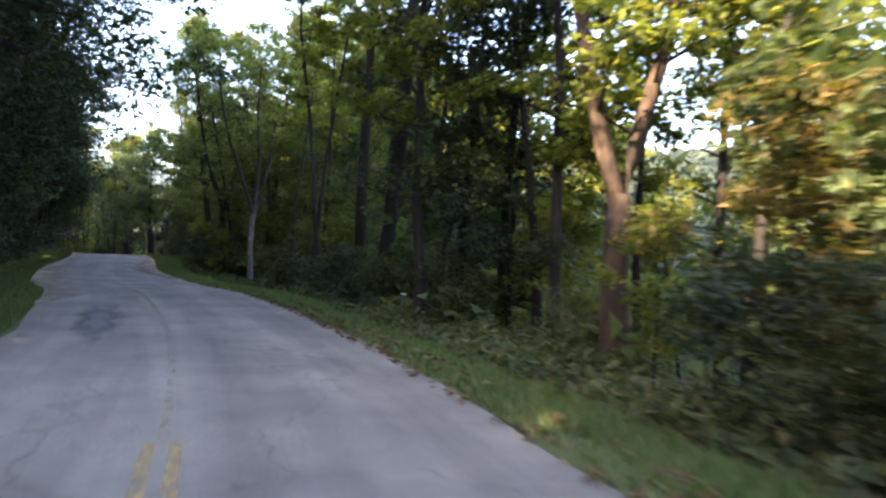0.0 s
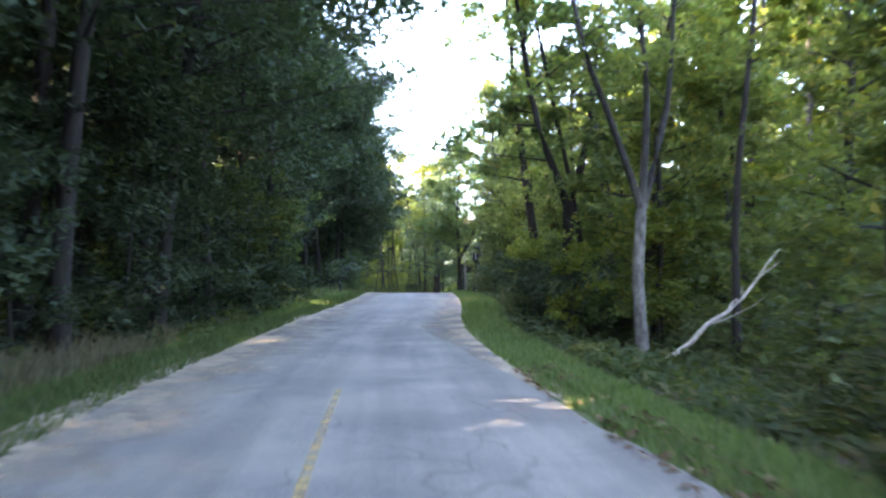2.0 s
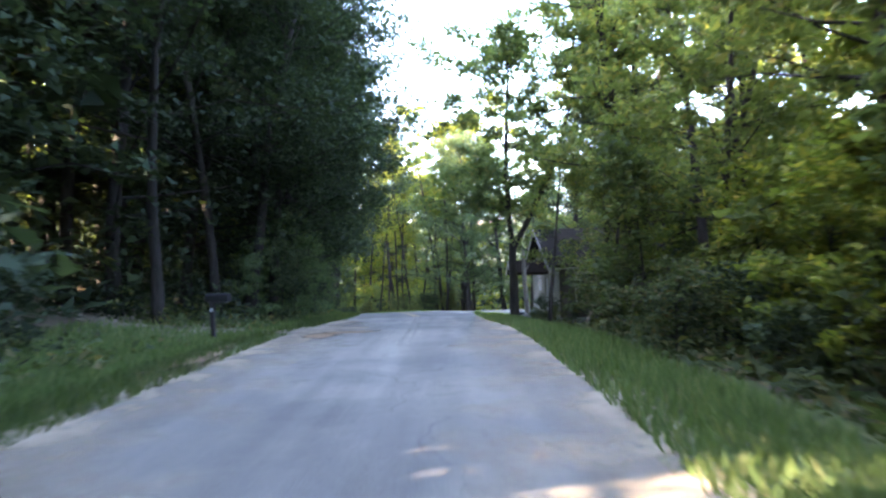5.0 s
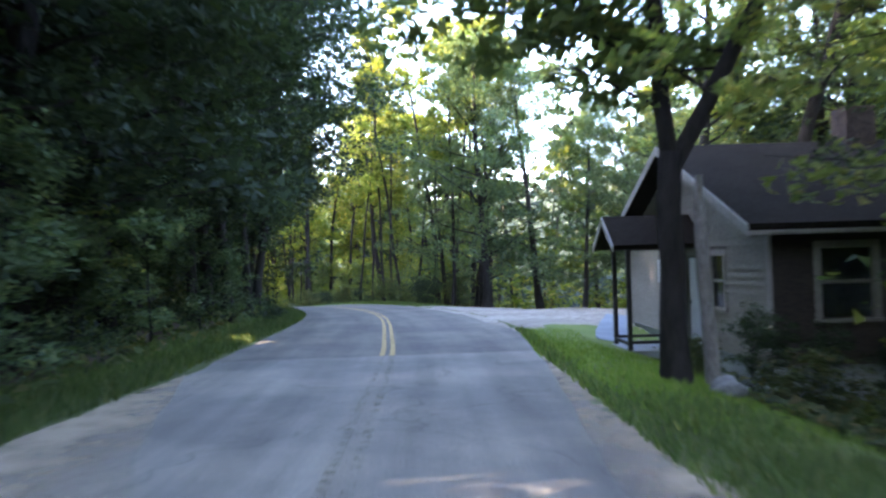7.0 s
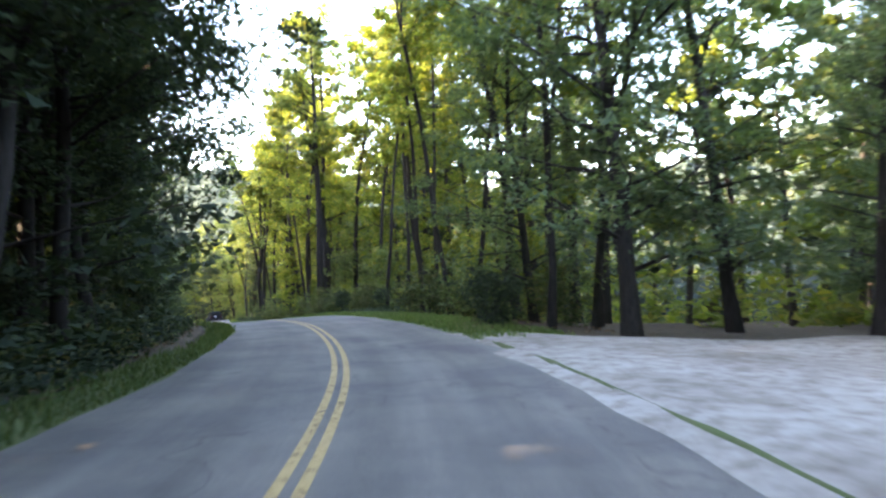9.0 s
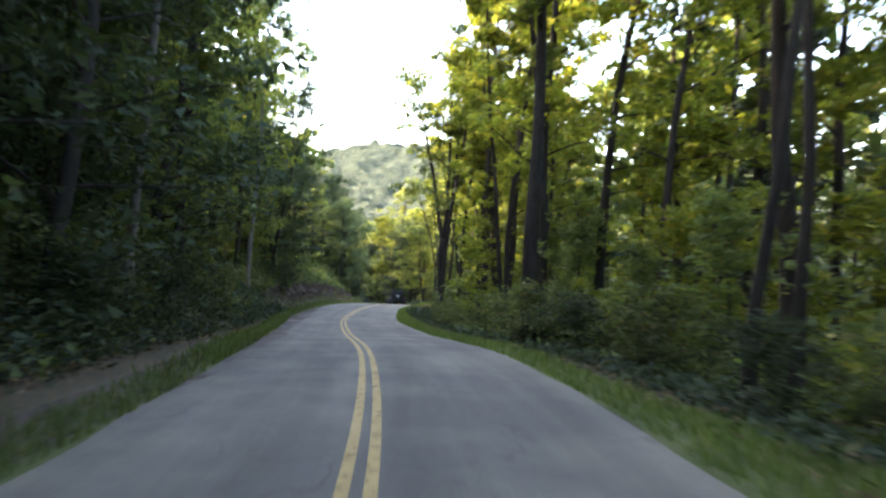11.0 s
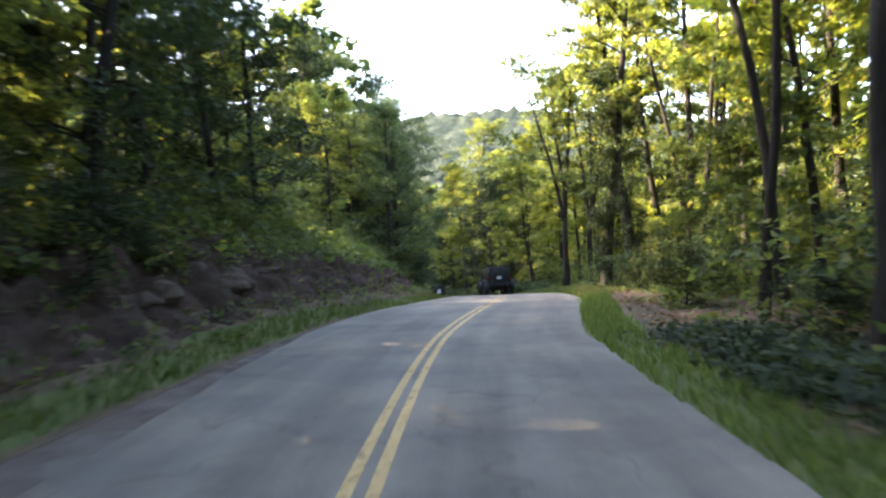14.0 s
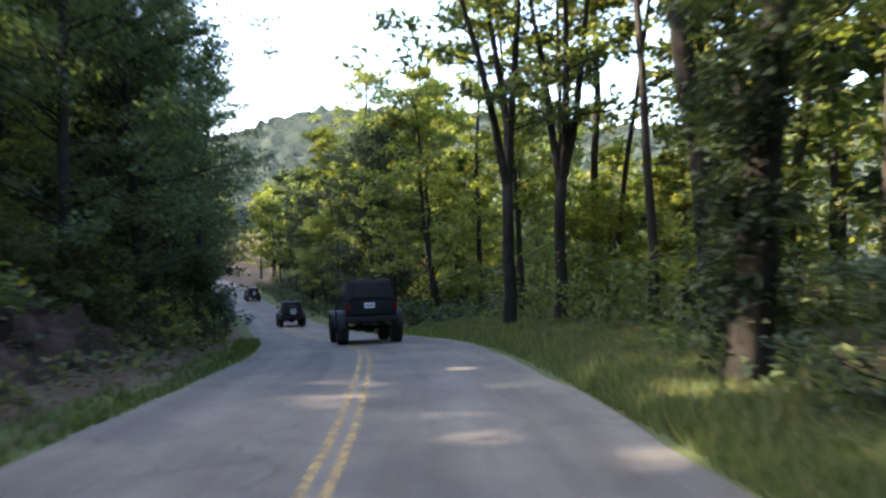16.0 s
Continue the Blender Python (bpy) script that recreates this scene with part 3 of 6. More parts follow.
def build_ground():
    xs, ys = axis(-215, 45, 1.6, 2500), axis(-45, 225, 1.6, 2500)
    X, Y = np.meshgrid(xs, ys)
    x, y = X.ravel(), Y.ravel()
    z = land(x, y)
    _, d = near_road(x, y)
    z = z - .35 * np.clip((11.0 - np.abs(d)) / 1.4, 0, 1)
    n = len(xs)
    idx = np.arange(len(x)).reshape(len(ys), n)
    Fc = np.stack([idx[:-1, :-1].ravel(), idx[:-1, 1:].ravel(), idx[1:, 1:].ravel(), idx[1:, :-1].ravel()], 1)
    ob = new("ground", from_lists("ground", np.stack([x, y, z], 1), Fc, SOIL, True))
    tagged(ob, "brown leaf-littered forest floor rolling beside the road", "ground", "", "structure")


def wob(seed, base, amp, f=1.0):
    return lambda s: base + amp * (math.sin(s * 5.1 * f + seed) * .5 + math.sin(s * 13.7 * f + seed * 2.3) * .3 + math.sin(s * 31 * f + seed * 4.1) * .2)


build_ground()
_a, _b, _c, _e = wob(1, 0, .10), wob(4, .1, .14), wob(2, 0, .10), wob(5, -.1, .14)
_l, _r = wob(3, 0, .3), wob(6, 0, .3)


def left_edge(s):
    return _a(s) - road_left(s)


def right_edge(s):
    return _c(s) + road_right(s)


def right_turf(s):
    return _e(s) + road_right(s)


def left_outer(s):
    return _l(s) - float(road_left(s) + np.interp(s, (-8, 8.5, 10.5, 26), (2.0, 1.9, .8, .75)))


def right_outer(s):
    if 8.75 < s < 10.4:
        return right_turf(s) + .28 + .2 * _r(s * 3)
    return _r(s) + float(np.interp(s, (-8, 2, 5, 8.6, 10.3, 10.9, 11.4, 11.9, 14.8, 15.8, 16.7, 26), (4.6, 4.4, 5.2, 5.6, 6.2, 5.8, 4.6, 3.75, 3.7, 4.2, 6.0, 6.0)))


def left_turf(s):
    return _b(s) - road_left(s)


ribbon("bank", SOIL, -8, 26, -11.4, -3.0, 0.02, 0.05, 14, on_land=True, label="leaf-strewn brown bank rising beside the road", category="bank")
ribbon("bank", SOIL, -8, 26, 2.6, 11.4, 0.02, 0.05, 14, on_land=True, label="leaf-strewn brown ground beside the road", category="bank")
ribbon("road", ASPHALT, -8, 8.3, left_edge, right_edge, 0.0, 0.05, 4, label="pale worn asphalt road curving through woods", category="road")
ribbon("road", ASPHALT_DARK, 8.3, 32, left_edge, right_edge, 0.0, 0.05, 4, label="grey asphalt road curving through woods", category="road")
ribbon("verge", VERGE, -8, 26, left_outer, left_turf, 0.05, 0.05, 5, on_land=True, label="ragged green grass verge beside the asphalt", category="verge")
ribbon("verge", VERGE, -8, 26, right_turf, right_outer, 0.05, 0.05, 5, on_land=True, label="ragged green grass verge beside the asphalt", category="verge")
LINE_SHIFT = ((-8, 0), (2, 0), (8.3, .22), (9.5, .28), (11, .28), (12.1, .06), (13.2, -.06), (14.8, .0), (15.6, .14), (17, .08), (30, 0))


def line_at(off):
    return lambda s: off + float(np.interp(s, *zip(*LINE_SHIFT)))


for off in (-.10, .10):
    ribbon("yellow_line", YELLOW_FAINT, -8, .55, line_at(off - .05), line_at(off + .05), 0.006, 0.05, 1, label="worn yellow centre line on asphalt", category="road marking")
    ribbon("yellow_line", YELLOW_FAINT, 15.8, 30, line_at(off - .05), line_at(off + .05), 0.006, 0.05, 1, label="faded yellow centre line on asphalt", category="road marking")
    ribbon("yellow_line", YELLOW, 8.3, 15.8, line_at(off - .052), line_at(off + .052), 0.006, 0.05, 1, label="solid yellow centre line on asphalt", category="road marking")
    ribbon("yellow_line", YELLOW_GHOST, 6.3, 8.3, line_at(off - .05), line_at(off + .05), 0.006, 0.05, 1, label="almost vanished yellow centre line on asphalt", category="road marking")
ribbon("yellow_line", YELLOW_GHOST, 0.55, 1.65, -.05, .04, 0.006, 0.05, 1, label="almost vanished yellow centre line on asphalt", category="road marking")
ribbon("yellow_line", YELLOW_FAINT, 1.65, 3.0, -.05, .04, 0.006, 0.05, 1, label="faded yellow centre line on asphalt", category="road marking")

def fading(line, rim, s0, s1, run=1.2):
    """The line, drawn back to the rim towards both ends of a stretch."""
    return lambda s: rim + (line(s) - rim) * float(np.clip(min(s - s0, s1 - s) / run, 0, 1))


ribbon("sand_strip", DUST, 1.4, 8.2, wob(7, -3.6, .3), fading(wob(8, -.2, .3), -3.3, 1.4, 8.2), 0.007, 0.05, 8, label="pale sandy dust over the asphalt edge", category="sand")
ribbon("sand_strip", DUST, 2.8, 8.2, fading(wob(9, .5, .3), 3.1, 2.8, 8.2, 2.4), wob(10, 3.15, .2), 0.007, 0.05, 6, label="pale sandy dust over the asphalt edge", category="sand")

ribbon("dirt_strip", RED_DUST, 10.6, 15.4, wob(11, -3.5, .2), fading(wob(12, -2.2, .2), -3.3, 10.6, 15.4), 0.007, 0.05, 6, label="reddish dirt washed onto the asphalt edge", category="dirt")


def patch(name, material, s, side, ls, lw, lift, label, category, seed, n=40):
    """A ragged flat patch on the land."""
    rnd = random.Random(seed)
    cx, cy = spot(s, side)
    i = int(np.searchsorted(MID[:, 0], s))
    ph = [rnd.uniform(0, 6.28) for _ in range(4)]
    rings = 12
    P = []
    for r in range(rings + 1):
        for k in range(n):
            a = 2 * math.pi * k / n
            w = 1 + .16 * math.sin(2 * a + ph[0]) + .12 * math.sin(3 * a + ph[1]) + .08 * math.sin(7 * a + ph[2]) + .05 * math.sin(13 * a + ph[3])
            u, v = math.cos(a) * ls * w * r / rings, math.sin(a) * lw * w * r / rings
            P.append((cx + TAN[i, 0] * u + RIGHT[i, 0] * v, cy + TAN[i, 1] * u + RIGHT[i, 1] * v))
    P = np.array(P)
    _, d = near_road(P[:, 0], P[:, 1])
    z = land(P[:, 0], P[:, 1]) + np.where(np.abs(d) < 3.3, .06, 0) + np.where(np.abs(d) < 3.0, .008 + min(lift, .012), lift)
    Fc = [(r * n + k, r * n + (k + 1) % n, (r + 1) * n + (k + 1) % n, (r + 1) * n + k) for r in range(rings) for k in range(n)]
    ob = new(name, from_lists(name, np.column_stack([P, z]), Fc, material, True))
    rim = ob.data.attributes.new("rim", "FLOAT", "POINT")
    rim.data.foreach_set("value", np.repeat(np.arange(rings + 1) / rings, n).astype(np.float32))
    return tagged(ob, label, category, "", "structure")


ribbon("lawn", LAWN, 7.55, 8.6, right_edge, lambda s: 9.5 + _r(s), 0.062, 0.05, 10, on_land=True, label="mown green lawn in front of the house", category="lawn")
patch("lawn", LAWN, 8.5, 7.0, 5.0, 3.6, 0.072, "mown green lawn in front of the house", "lawn", 21)
ribbon("gravel_lot", LOT, 8.62, 10.4, lambda s: right_edge(s) - .05 - .3 * min(1, max(0, s - 8.7) / .4), lambda s: _r(s * 3) + 20 - 36 * max(0, s - 9.95), 0.060, 0.05, 28, on_land=True, label="pale bare gravel turnout beside the road", category="gravel")
patch("dirt_drive", DRIVE, 6.95, -6.0, 3.0, 4.2, 0.06, "sandy dirt driveway mouth beside the road", "driveway", 5)
patch("dirt_patch", CLAY, 6.64, -2.1, 1.25, .55, 0.011, "orange dirt spilled onto the asphalt", "dirt", 8)
patch("dirt_patch", CLAY, 6.76, -1.55, .55, .95, 0.015, "orange dirt spilled onto the asphalt", "dirt", 18)
patch("dirt_patch", DRIVE, 6.6, -2.6, 2.4, .6, 0.009, "pale sand washed over the asphalt edge", "sand", 19)
patch("dirt_patch", CLAY, 6.2, -3.6, 2.8, .55, 0.07, "orange dirt along the asphalt edge", "dirt", 9)
patch("tar_patch", TARRED, 1.45, -1.15, 3.0, .5, 0.011, "darker worn tar patch on the asphalt", "road patch", 14)
patch("soil_scrape", SCRAPE, 15.7, 6.7, 9.5, 2.6, 0.06, "bare brownish soil beside the verge", "soil", 12)



def soil_cut(s0, s1, a, b):
    """The raw, eroded face of the cut bank: gullied soil over the lie of the land."""
    ss, us = np.linspace(s0, s1, 260), np.linspace(0, 1, 26)
    x0, y0, rx, ry = (np.interp(ss, MID[:, 0], c) for c in (MID[:, 1], MID[:, 2], RIGHT[:, 0], RIGHT[:, 1]))
    n = len(us)
    X, Y, U = np.empty((len(ss), n)), np.empty((len(ss), n)), np.tile(us, (len(ss), 1))
    end = np.clip(np.minimum(ss - s0, s1 - ss) / .35, 0, 1)
    for j, u in enumerate(us):
        side = a + (b - a) * u + .25 * np.sin(ss * 9 + 1) * u
        X[:, j], Y[:, j] = x0 + rx * side, y0 + ry * side
    Z = land(X.ravel(), Y.ravel()).reshape(X.shape)
    P = []
    for i in range(len(ss)):
        for j in range(n):
            body = math.sin(math.pi * min(1, max(0, U[i, j])))**.6 * end[i]
            gully = abs(noise.noise((ss[i] * 9.0, U[i, j] * 1.6, 3.0)))
            rough = noise.fractal((X[i, j] * 1.6, Y[i, j] * 1.6, Z[i, j] * 2.2), .9, 2.1, 5)
            d = body * (.30 - .6 * gully + .34 * rough) - .10 * (1 - body)
            P.append((X[i, j] + rx[i] * d * .6, Y[i, j] + ry[i] * d * .6, Z[i, j] + .04 + d * .8))
    Fc = [(i * n + j, i * n + j + 1, (i + 1) * n + j + 1, (i + 1) * n + j) for i in range(len(ss) - 1) for j in range(n - 1)]
    ob = new("soil_bank", from_lists("soil_bank", P, Fc, CUT_SOIL, True))
    return tagged(ob, "raw reddish-brown eroded soil of the cut bank", "bank", "", "structure")


soil_cut(14.0, 17.5, -4.15, -6.9)


# ---- trees and undergrowth ----
def leaf_cloud(rnd, centres, radii, per, size, flat=0.55, corners=4):
    """Small rhombic leaves in clumps round the centres: vertices and faces."""
    n = len(centres) * per
    c = np.repeat(np.array(centres), per, 0)
    r = np.repeat(np.array(radii), per)[:, None]
    d = rnd.normal(size=(n, 3))
    d /= np.linalg.norm(d, axis=1)[:, None]
    d *= rnd.random((n, 1))**0.45
    d[:, 2] *= flat
    p = c + d * r
    u = rnd.normal(size=(n, 3))
    u[:, 2] = u[:, 2] * .45 - .25
    u /= np.linalg.norm(u, axis=1)[:, None]
    w = np.cross(u, rnd.normal(size=(n, 3)) * (.55, .55, .35) + (0, 0, 1))
    w /= np.linalg.norm(w, axis=1)[:, None] + 1e-6
    s = size * (.65 + .7 * rnd.random((n, 1)))
    if corners == 3:
        return np.stack([p - u * s * .5, p + w * s * .36 + u * s * .2, p - w * s * .22 + u * s * .5], 1).reshape(-1, 3)
    return np.stack([p - u * s * .5, p + w * s * .27 + u * s * .05, p + u * s * .5, p - w * s * .27 + u * s * .05], 1).reshape(-1, 3)


def limb(V, Fc, rnd, start, way, length, r, bend=0.25, segs=5, sides=5, droop=0.0, root=0):
    pts, p, d = [Vector(start)], Vector(start), Vector(way).normalized()
    for i in range(segs):
        d = (d + Vector(rnd.normal(size=3)) * bend * .5 + Vector((0, 0, .06 - droop))).normalized()
        p = p + d * length / segs
        pts.append(p.copy())
    base = len(V)
    tube(V, Fc, pts, [r * (1 - .85 * i / segs) for i in range(segs + 1)], sides)
    Fc.append((base, base + 1, root))      # grown onto the stem
    return pts


def tree_meshes(name, seed, H, r, low, spread, limbs, per, size, bark, leaf, lean=0.0, top=0.55, sides=8, fork=0.0, clump=1.0, corners=3, bare=False, ways=()):
    """Trunk with limbs, and crown: two meshes. low: height of the lowest limb; spread: the crown's radius; fork: height where it splits."""
    rnd = np.random.default_rng(seed)
    V, Fc, cen, rad = [], [], [], []
    stems = []
    if fork:
        pts = [Vector((0, 0, -.3)), Vector((0, 0, 0.25))] + [Vector((rnd.normal() * .04, rnd.normal() * .04, fork * k / 4)) for k in (1, 2, 3, 4)]
        tube(V, Fc, pts, [r * 1.5, r * 1.15] + [r * (1 - .05 * k) for k in range(4)], sides)
        for sgn in ways or (-1, 1, .35)[:2 if seed % 2 else 3]:
            stems.append((pts[-1] - Vector((0, 0, .25)), Vector((sgn * .34, rnd.normal() * .12, 1)), H - fork, r * .68))
    else:
        stems.append((Vector((0, 0, -.3)), Vector((lean, 0, 1)), H + .3, r))
    for base, way, length, rr in stems:
        n = 9
        pts, d, p = [base], way.normalized(), base.copy()
        for k in range(n):
            d = (d + Vector((rnd.normal() * .05, rnd.normal() * .05, .10 if fork else .02))).normalized()
            p = p + d * length / n
            pts.append(p.copy())
        radii = [rr * (1.35 if k == 0 and not fork else 1 - .8 * (k / n)**1.2) for k in range(n + 1)]
        stem0 = len(V)
        tube(V, Fc, pts, radii, sides)
        if fork:
            Fc.append((stem0, stem0 + 1, sides * 5))
        m = limbs // len(stems)
        for k in range(m):
            z = low + (H - low) * ((k + rnd.random()) / m)**.9
            f = np.clip((z - base.z) / (p.z - base.z), 0, .98) * n
            i = int(f)
            at = pts[i].lerp(pts[i + 1], f - i)
            u = (z - low) / (H - low)
            L = spread * (math.sin(math.pi * (0.18 + .82 * u * top / .55 if u < .5 else .18 + .82 * min(1, .45 + (u - .45) * .95)))**.7 + .12) * (.75 + .4 * rnd.random())
            a = rnd.random() * 6.28
            way2 = Vector((math.cos(a), math.sin(a), .25 + .6 * u + rnd.normal() * .15))
            q = limb(V, Fc, rnd, at, way2, L, max(.018, rr * .33 * (1 - .6 * u)), .3, 3, 3, .05, stem0 + i * sides)
            for j in (1, 2, 3):
                cen.append(tuple(q[j] + Vector(rnd.normal(size=3)) * .25))
                rad.append((.55 + .45 * rnd.random()) * (.35 + .16 * spread) * clump)
        for k in range(4):
            cen.append(tuple(pts[-1] + Vector(rnd.normal(size=3)) * .6))
            rad.append((.35 + .16 * spread) * clump)
    if bare:                               # only the stem, the limbs being lost in leaves
        V, Fc = V[:sides * 10], [f for f in Fc if max(f) < sides * 10]
    LV = leaf_cloud(rnd, cen, rad, per, size, .55, corners)
    return from_lists("trunk", V, Fc, bark, True), quads("crown", LV, leaf, corners)


def tree_kind(name, label, category, meshes, group):
    """The pair of meshes as a recipe that plant() sets down."""
    return dict(name=name, label=label, category=category, meshes=meshes, group=group)


def plant(kind, x, y, turn=0.0, scale=1.0, tilt=(0, 0), z=None, label=""):
    ob = new(kind["name"])
    tagged(ob, label or kind["label"], kind["category"], kind["group"])
    ob.matrix_basis = pose(x, y, ground_z(x, y) if z is None else z, tilt[0], tilt[1], turn) @ Matrix.Scale(scale, 4)
    for nm, me in zip(("trunk", "crown", "ivy"), kind["meshes"]):
        if me:
            o = new(nm, me)
            o.parent = ob
    return ob


W = "roadside woods"
TALL = [tree_kind("tree", "tall broadleaf tree with dark bark and full green crown", "tree", tree_meshes("tall", 11 + k, 17 + 2 * k, .24 + .03 * k, 4.2 + k, 4.2, 26, 76, .31, BARK, LEAF_MID), W) for k in range(3)]
BUSHY = [tree_kind("tree", "dense dark green tree leafy down to the ground", "tree", tree_meshes("bushy", 21 + k, 14 + 2 * k, .19, .7, 3.8 + .3 * k, 36, 84, .26, BARK, LEAF_SHADED, clump=1.12), W) for k in range(3)]
LEAFY = [tree_kind("tree", "light green tree leafy down to the ground", "tree", tree_meshes("leafy", 26 + k, 12 + 2 * k, .17, .9, 3.4 + .3 * k, 30, 80, .29, BARK, LEAF_MID, clump=1.1), W) for k in range(2)]
PALE_SLIM = tree_kind("tree", "slender tree with pale grey bare trunk", "tree", tree_meshes("paleslim", 35, 19, .15, 6.5, 3.0, 22, 76, .28, BARK_GREY, LEAF_MID), W)
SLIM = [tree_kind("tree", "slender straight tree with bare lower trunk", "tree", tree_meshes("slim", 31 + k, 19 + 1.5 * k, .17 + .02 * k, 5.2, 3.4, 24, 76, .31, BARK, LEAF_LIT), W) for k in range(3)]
BACK = [tree_kind("tree", "forest tree with yellow-green leaves", "tree", tree_meshes("back", 41 + k, 17 + 2 * k, .22, 3.0, 4.6, 14, 19, 1.02, BARK, (LEAF_LIT, LEAF, LEAF_SHADED)[k], sides=5, clump=1.15, bare=True), W) for k in range(3)]
SAPLING = [tree_kind("sapling", "young broadleaf sapling with light green leaves", "sapling", tree_meshes("sapling", 51 + k, 4.5 + k, .045, .7, 1.5, 14, 44, .24, BARK, (LEAF_LIT, LEAF)[k], sides=5), W) for k in range(2)]
SHRUB = [tree_kind("shrub", "leafy green roadside shrub", "shrub", tree_meshes("shrub", 61 + k, 1.5 + .4 * k, .03, .15, 1.1, 11, 66, .135, BARK, (LEAF_OLIVE, LEAF_SHADED)[k], sides=4), "undergrowth") for k in range(2)]
PINE = [tree_kind("tree", "big straight pine with dark furrowed bark", "tree", tree_meshes("pine", 71 + k, 23, .30 + .05 * k, 10.5, 3.2, 20, 70, .36, BARK, LEAF_MID, sides=10), W) for k in range(2)]
FORKED = tree_kind("tree", "large tree with forked trunk, bark catching orange light", "tree", tree_meshes("forked", 81, 18, .36, 5.5, 4.6, 26, 84, .34, BARK_RED, LEAF_LIT, fork=4.6, sides=10), W)
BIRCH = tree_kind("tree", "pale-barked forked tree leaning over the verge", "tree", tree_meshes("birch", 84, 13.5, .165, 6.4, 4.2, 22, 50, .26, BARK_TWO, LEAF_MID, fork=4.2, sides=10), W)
DARKFORK = tree_kind("tree", "dark forked tree beside the verge", "tree", tree_meshes("darkfork", 87, 14, .22, 5.0, 4.2, 24, 76, .33, BARK, LEAF, fork=4.6, sides=9), W)
HOUSEFORK = tree_kind("tree", "dark forked tree leaning over the house", "tree", tree_meshes("housefork", 187, 12.5, .19, 3.7, 3.8, 52, 115, .25, BARK, LEAF, fork=3.3, sides=10, ways=(-.25, 1.7)), W)
ROOFTREE = tree_kind("tree", "slender leafy tree screening the house", "tree", tree_meshes("rooftree", 191, 8.5, .11, 2.7, 2.7, 18, 70, .19, BARK, LEAF_MID, clump=1.1), W)
LOTTREE = [tree_kind("tree", "broad dense green tree at the clearing's edge", "tree", tree_meshes("lottree", 141 + k, 16 + 2 * k, .26, 1.6, 5.0, 46, 120, .23, BARK, LEAF_COOL, clump=1.1), W) for k in range(3)]
ORANGE_LIT = tree_kind("sapling", "young tree with yellowing orange-brown leaves", "sapling", tree_meshes("orange_lit", 151, 4.6, .05, .5, 1.7, 20, 60, .20, BARK, LEAF_ORANGE_SUN, sides=5), W)
AIRY = tree_kind("tree", "open forked tree with thin upper branches", "tree", tree_meshes("airy", 90, 16, .22, 6.5, 4.0, 24, 54, .34, BARK, LEAF, fork=5.0, sides=9), W)



def ivied(kind, seed, label):
    """The same tree with ivy climbing its trunk."""
    g = np.random.default_rng(seed)
    n = 190
    z = 14 * g.random(n)**.9 + .4
    a = g.uniform(0, 6.28, n)
    r = .25 + .8 * g.random(n)**2 * np.clip(z / 5, .2, 1.3)
    V = leaf_cloud(g, np.column_stack([r * np.cos(a), r * np.sin(a), z]), np.full(n, .55), 44, .22, .8, 3)
    return dict(kind, label=label, meshes=kind["meshes"] + (quads("ivy", V, LEAF_SHADED, 3),))


IVIED = ivied(PINE[1], 601, "big dark trunk wrapped in climbing ivy")
OVERHANG = [tree_kind("tree", "dark green tree arching over the road", "tree", tree_meshes("overhang", 121 + k, 15, .15, 4.4, 6.0, 34, 130, .195, BARK, LEAF_SHADED), W) for k in range(2)]
HIGHBUSH = [tree_kind("tree", "dense dark tree with its crown over the road's edge", "tree", tree_meshes("highbush", 161 + k, 14 + k, .17, 2.9, 4.4, 48, 150, .19, BARK, LEAF_SHADED, clump=1.15), W) for k in range(2)]
BUSHLET = tree_kind("shrub", "tall dark leafy shrub at the wood's edge", "shrub", tree_meshes("bushlet", 131, 4.2, .05, .3, 1.4, 18, 62, .17, BARK, LEAF_SHADED, sides=5), "undergrowth")
GREENLET = tree_kind("shrub", "leafy mid-green shrub at the wood's edge", "shrub", tree_meshes("greenlet", 132, 4.0, .05, .3, 1.5, 18, 90, .14, BARK, LEAF_COOL, sides=5), "undergrowth")
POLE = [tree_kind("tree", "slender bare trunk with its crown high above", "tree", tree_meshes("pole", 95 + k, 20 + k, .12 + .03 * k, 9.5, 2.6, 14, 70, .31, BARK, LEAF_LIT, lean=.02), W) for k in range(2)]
TAKEN = [(3.0, 14.0)]


def keep(kind, x, y, turn=0, scale=1.0, tilt=(0, 0), label=""):
    TAKEN.append((x, y))
    return plant(kind, x, y, turn, scale, tilt, None, label)


# trees that stand out along the way
plant(FORKED, 3.3, 13.85, 0, .75)
for _s, _sd, _k in ((.9, 9.5, 0), (1.15, 11.5, 1), (1.3, 8.2, 2), (.7, 12.5, 0), (1.55, 13.0, 1), (1.75, 10.0, 0)):
    keep(SLIM[_k], *spot(_s, _sd), 60 * _k, .72)
keep(PINE[0], -3.4, 29.6, 10, .9)
keep(PINE[1], -2.0, 25.7, 80, .85)
keep(SLIM[0], 1.9, 22.4, 0, 1.0)
keep(SLIM[1], -0.5, 19.1, 120, .8)
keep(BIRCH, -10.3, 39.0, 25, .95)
keep(DARKFORK, -13.3, 43.4, 70, .95)
TAKEN += [(-32.27, 79.77), (-30.2, 76.6)]
plant(HOUSEFORK, -32.2, 79.55, 26, 1.05)
keep(PINE[0], -72.6, 125.1, 0, .85)
keep(SLIM[2], -75.9, 129.6, 0, 1.0)
keep(SLIM[0], -72.7, 129.2, 50, 1.1)
keep(PINE[1], -64.3, 125.0, 0, .75)
keep(SLIM[1], -64.6, 129.1, 140, .95)
keep(AIRY, -94.3, 141.2, 35, 1.05)
keep(SLIM[0], -93.7, 142.6, 90, .95)
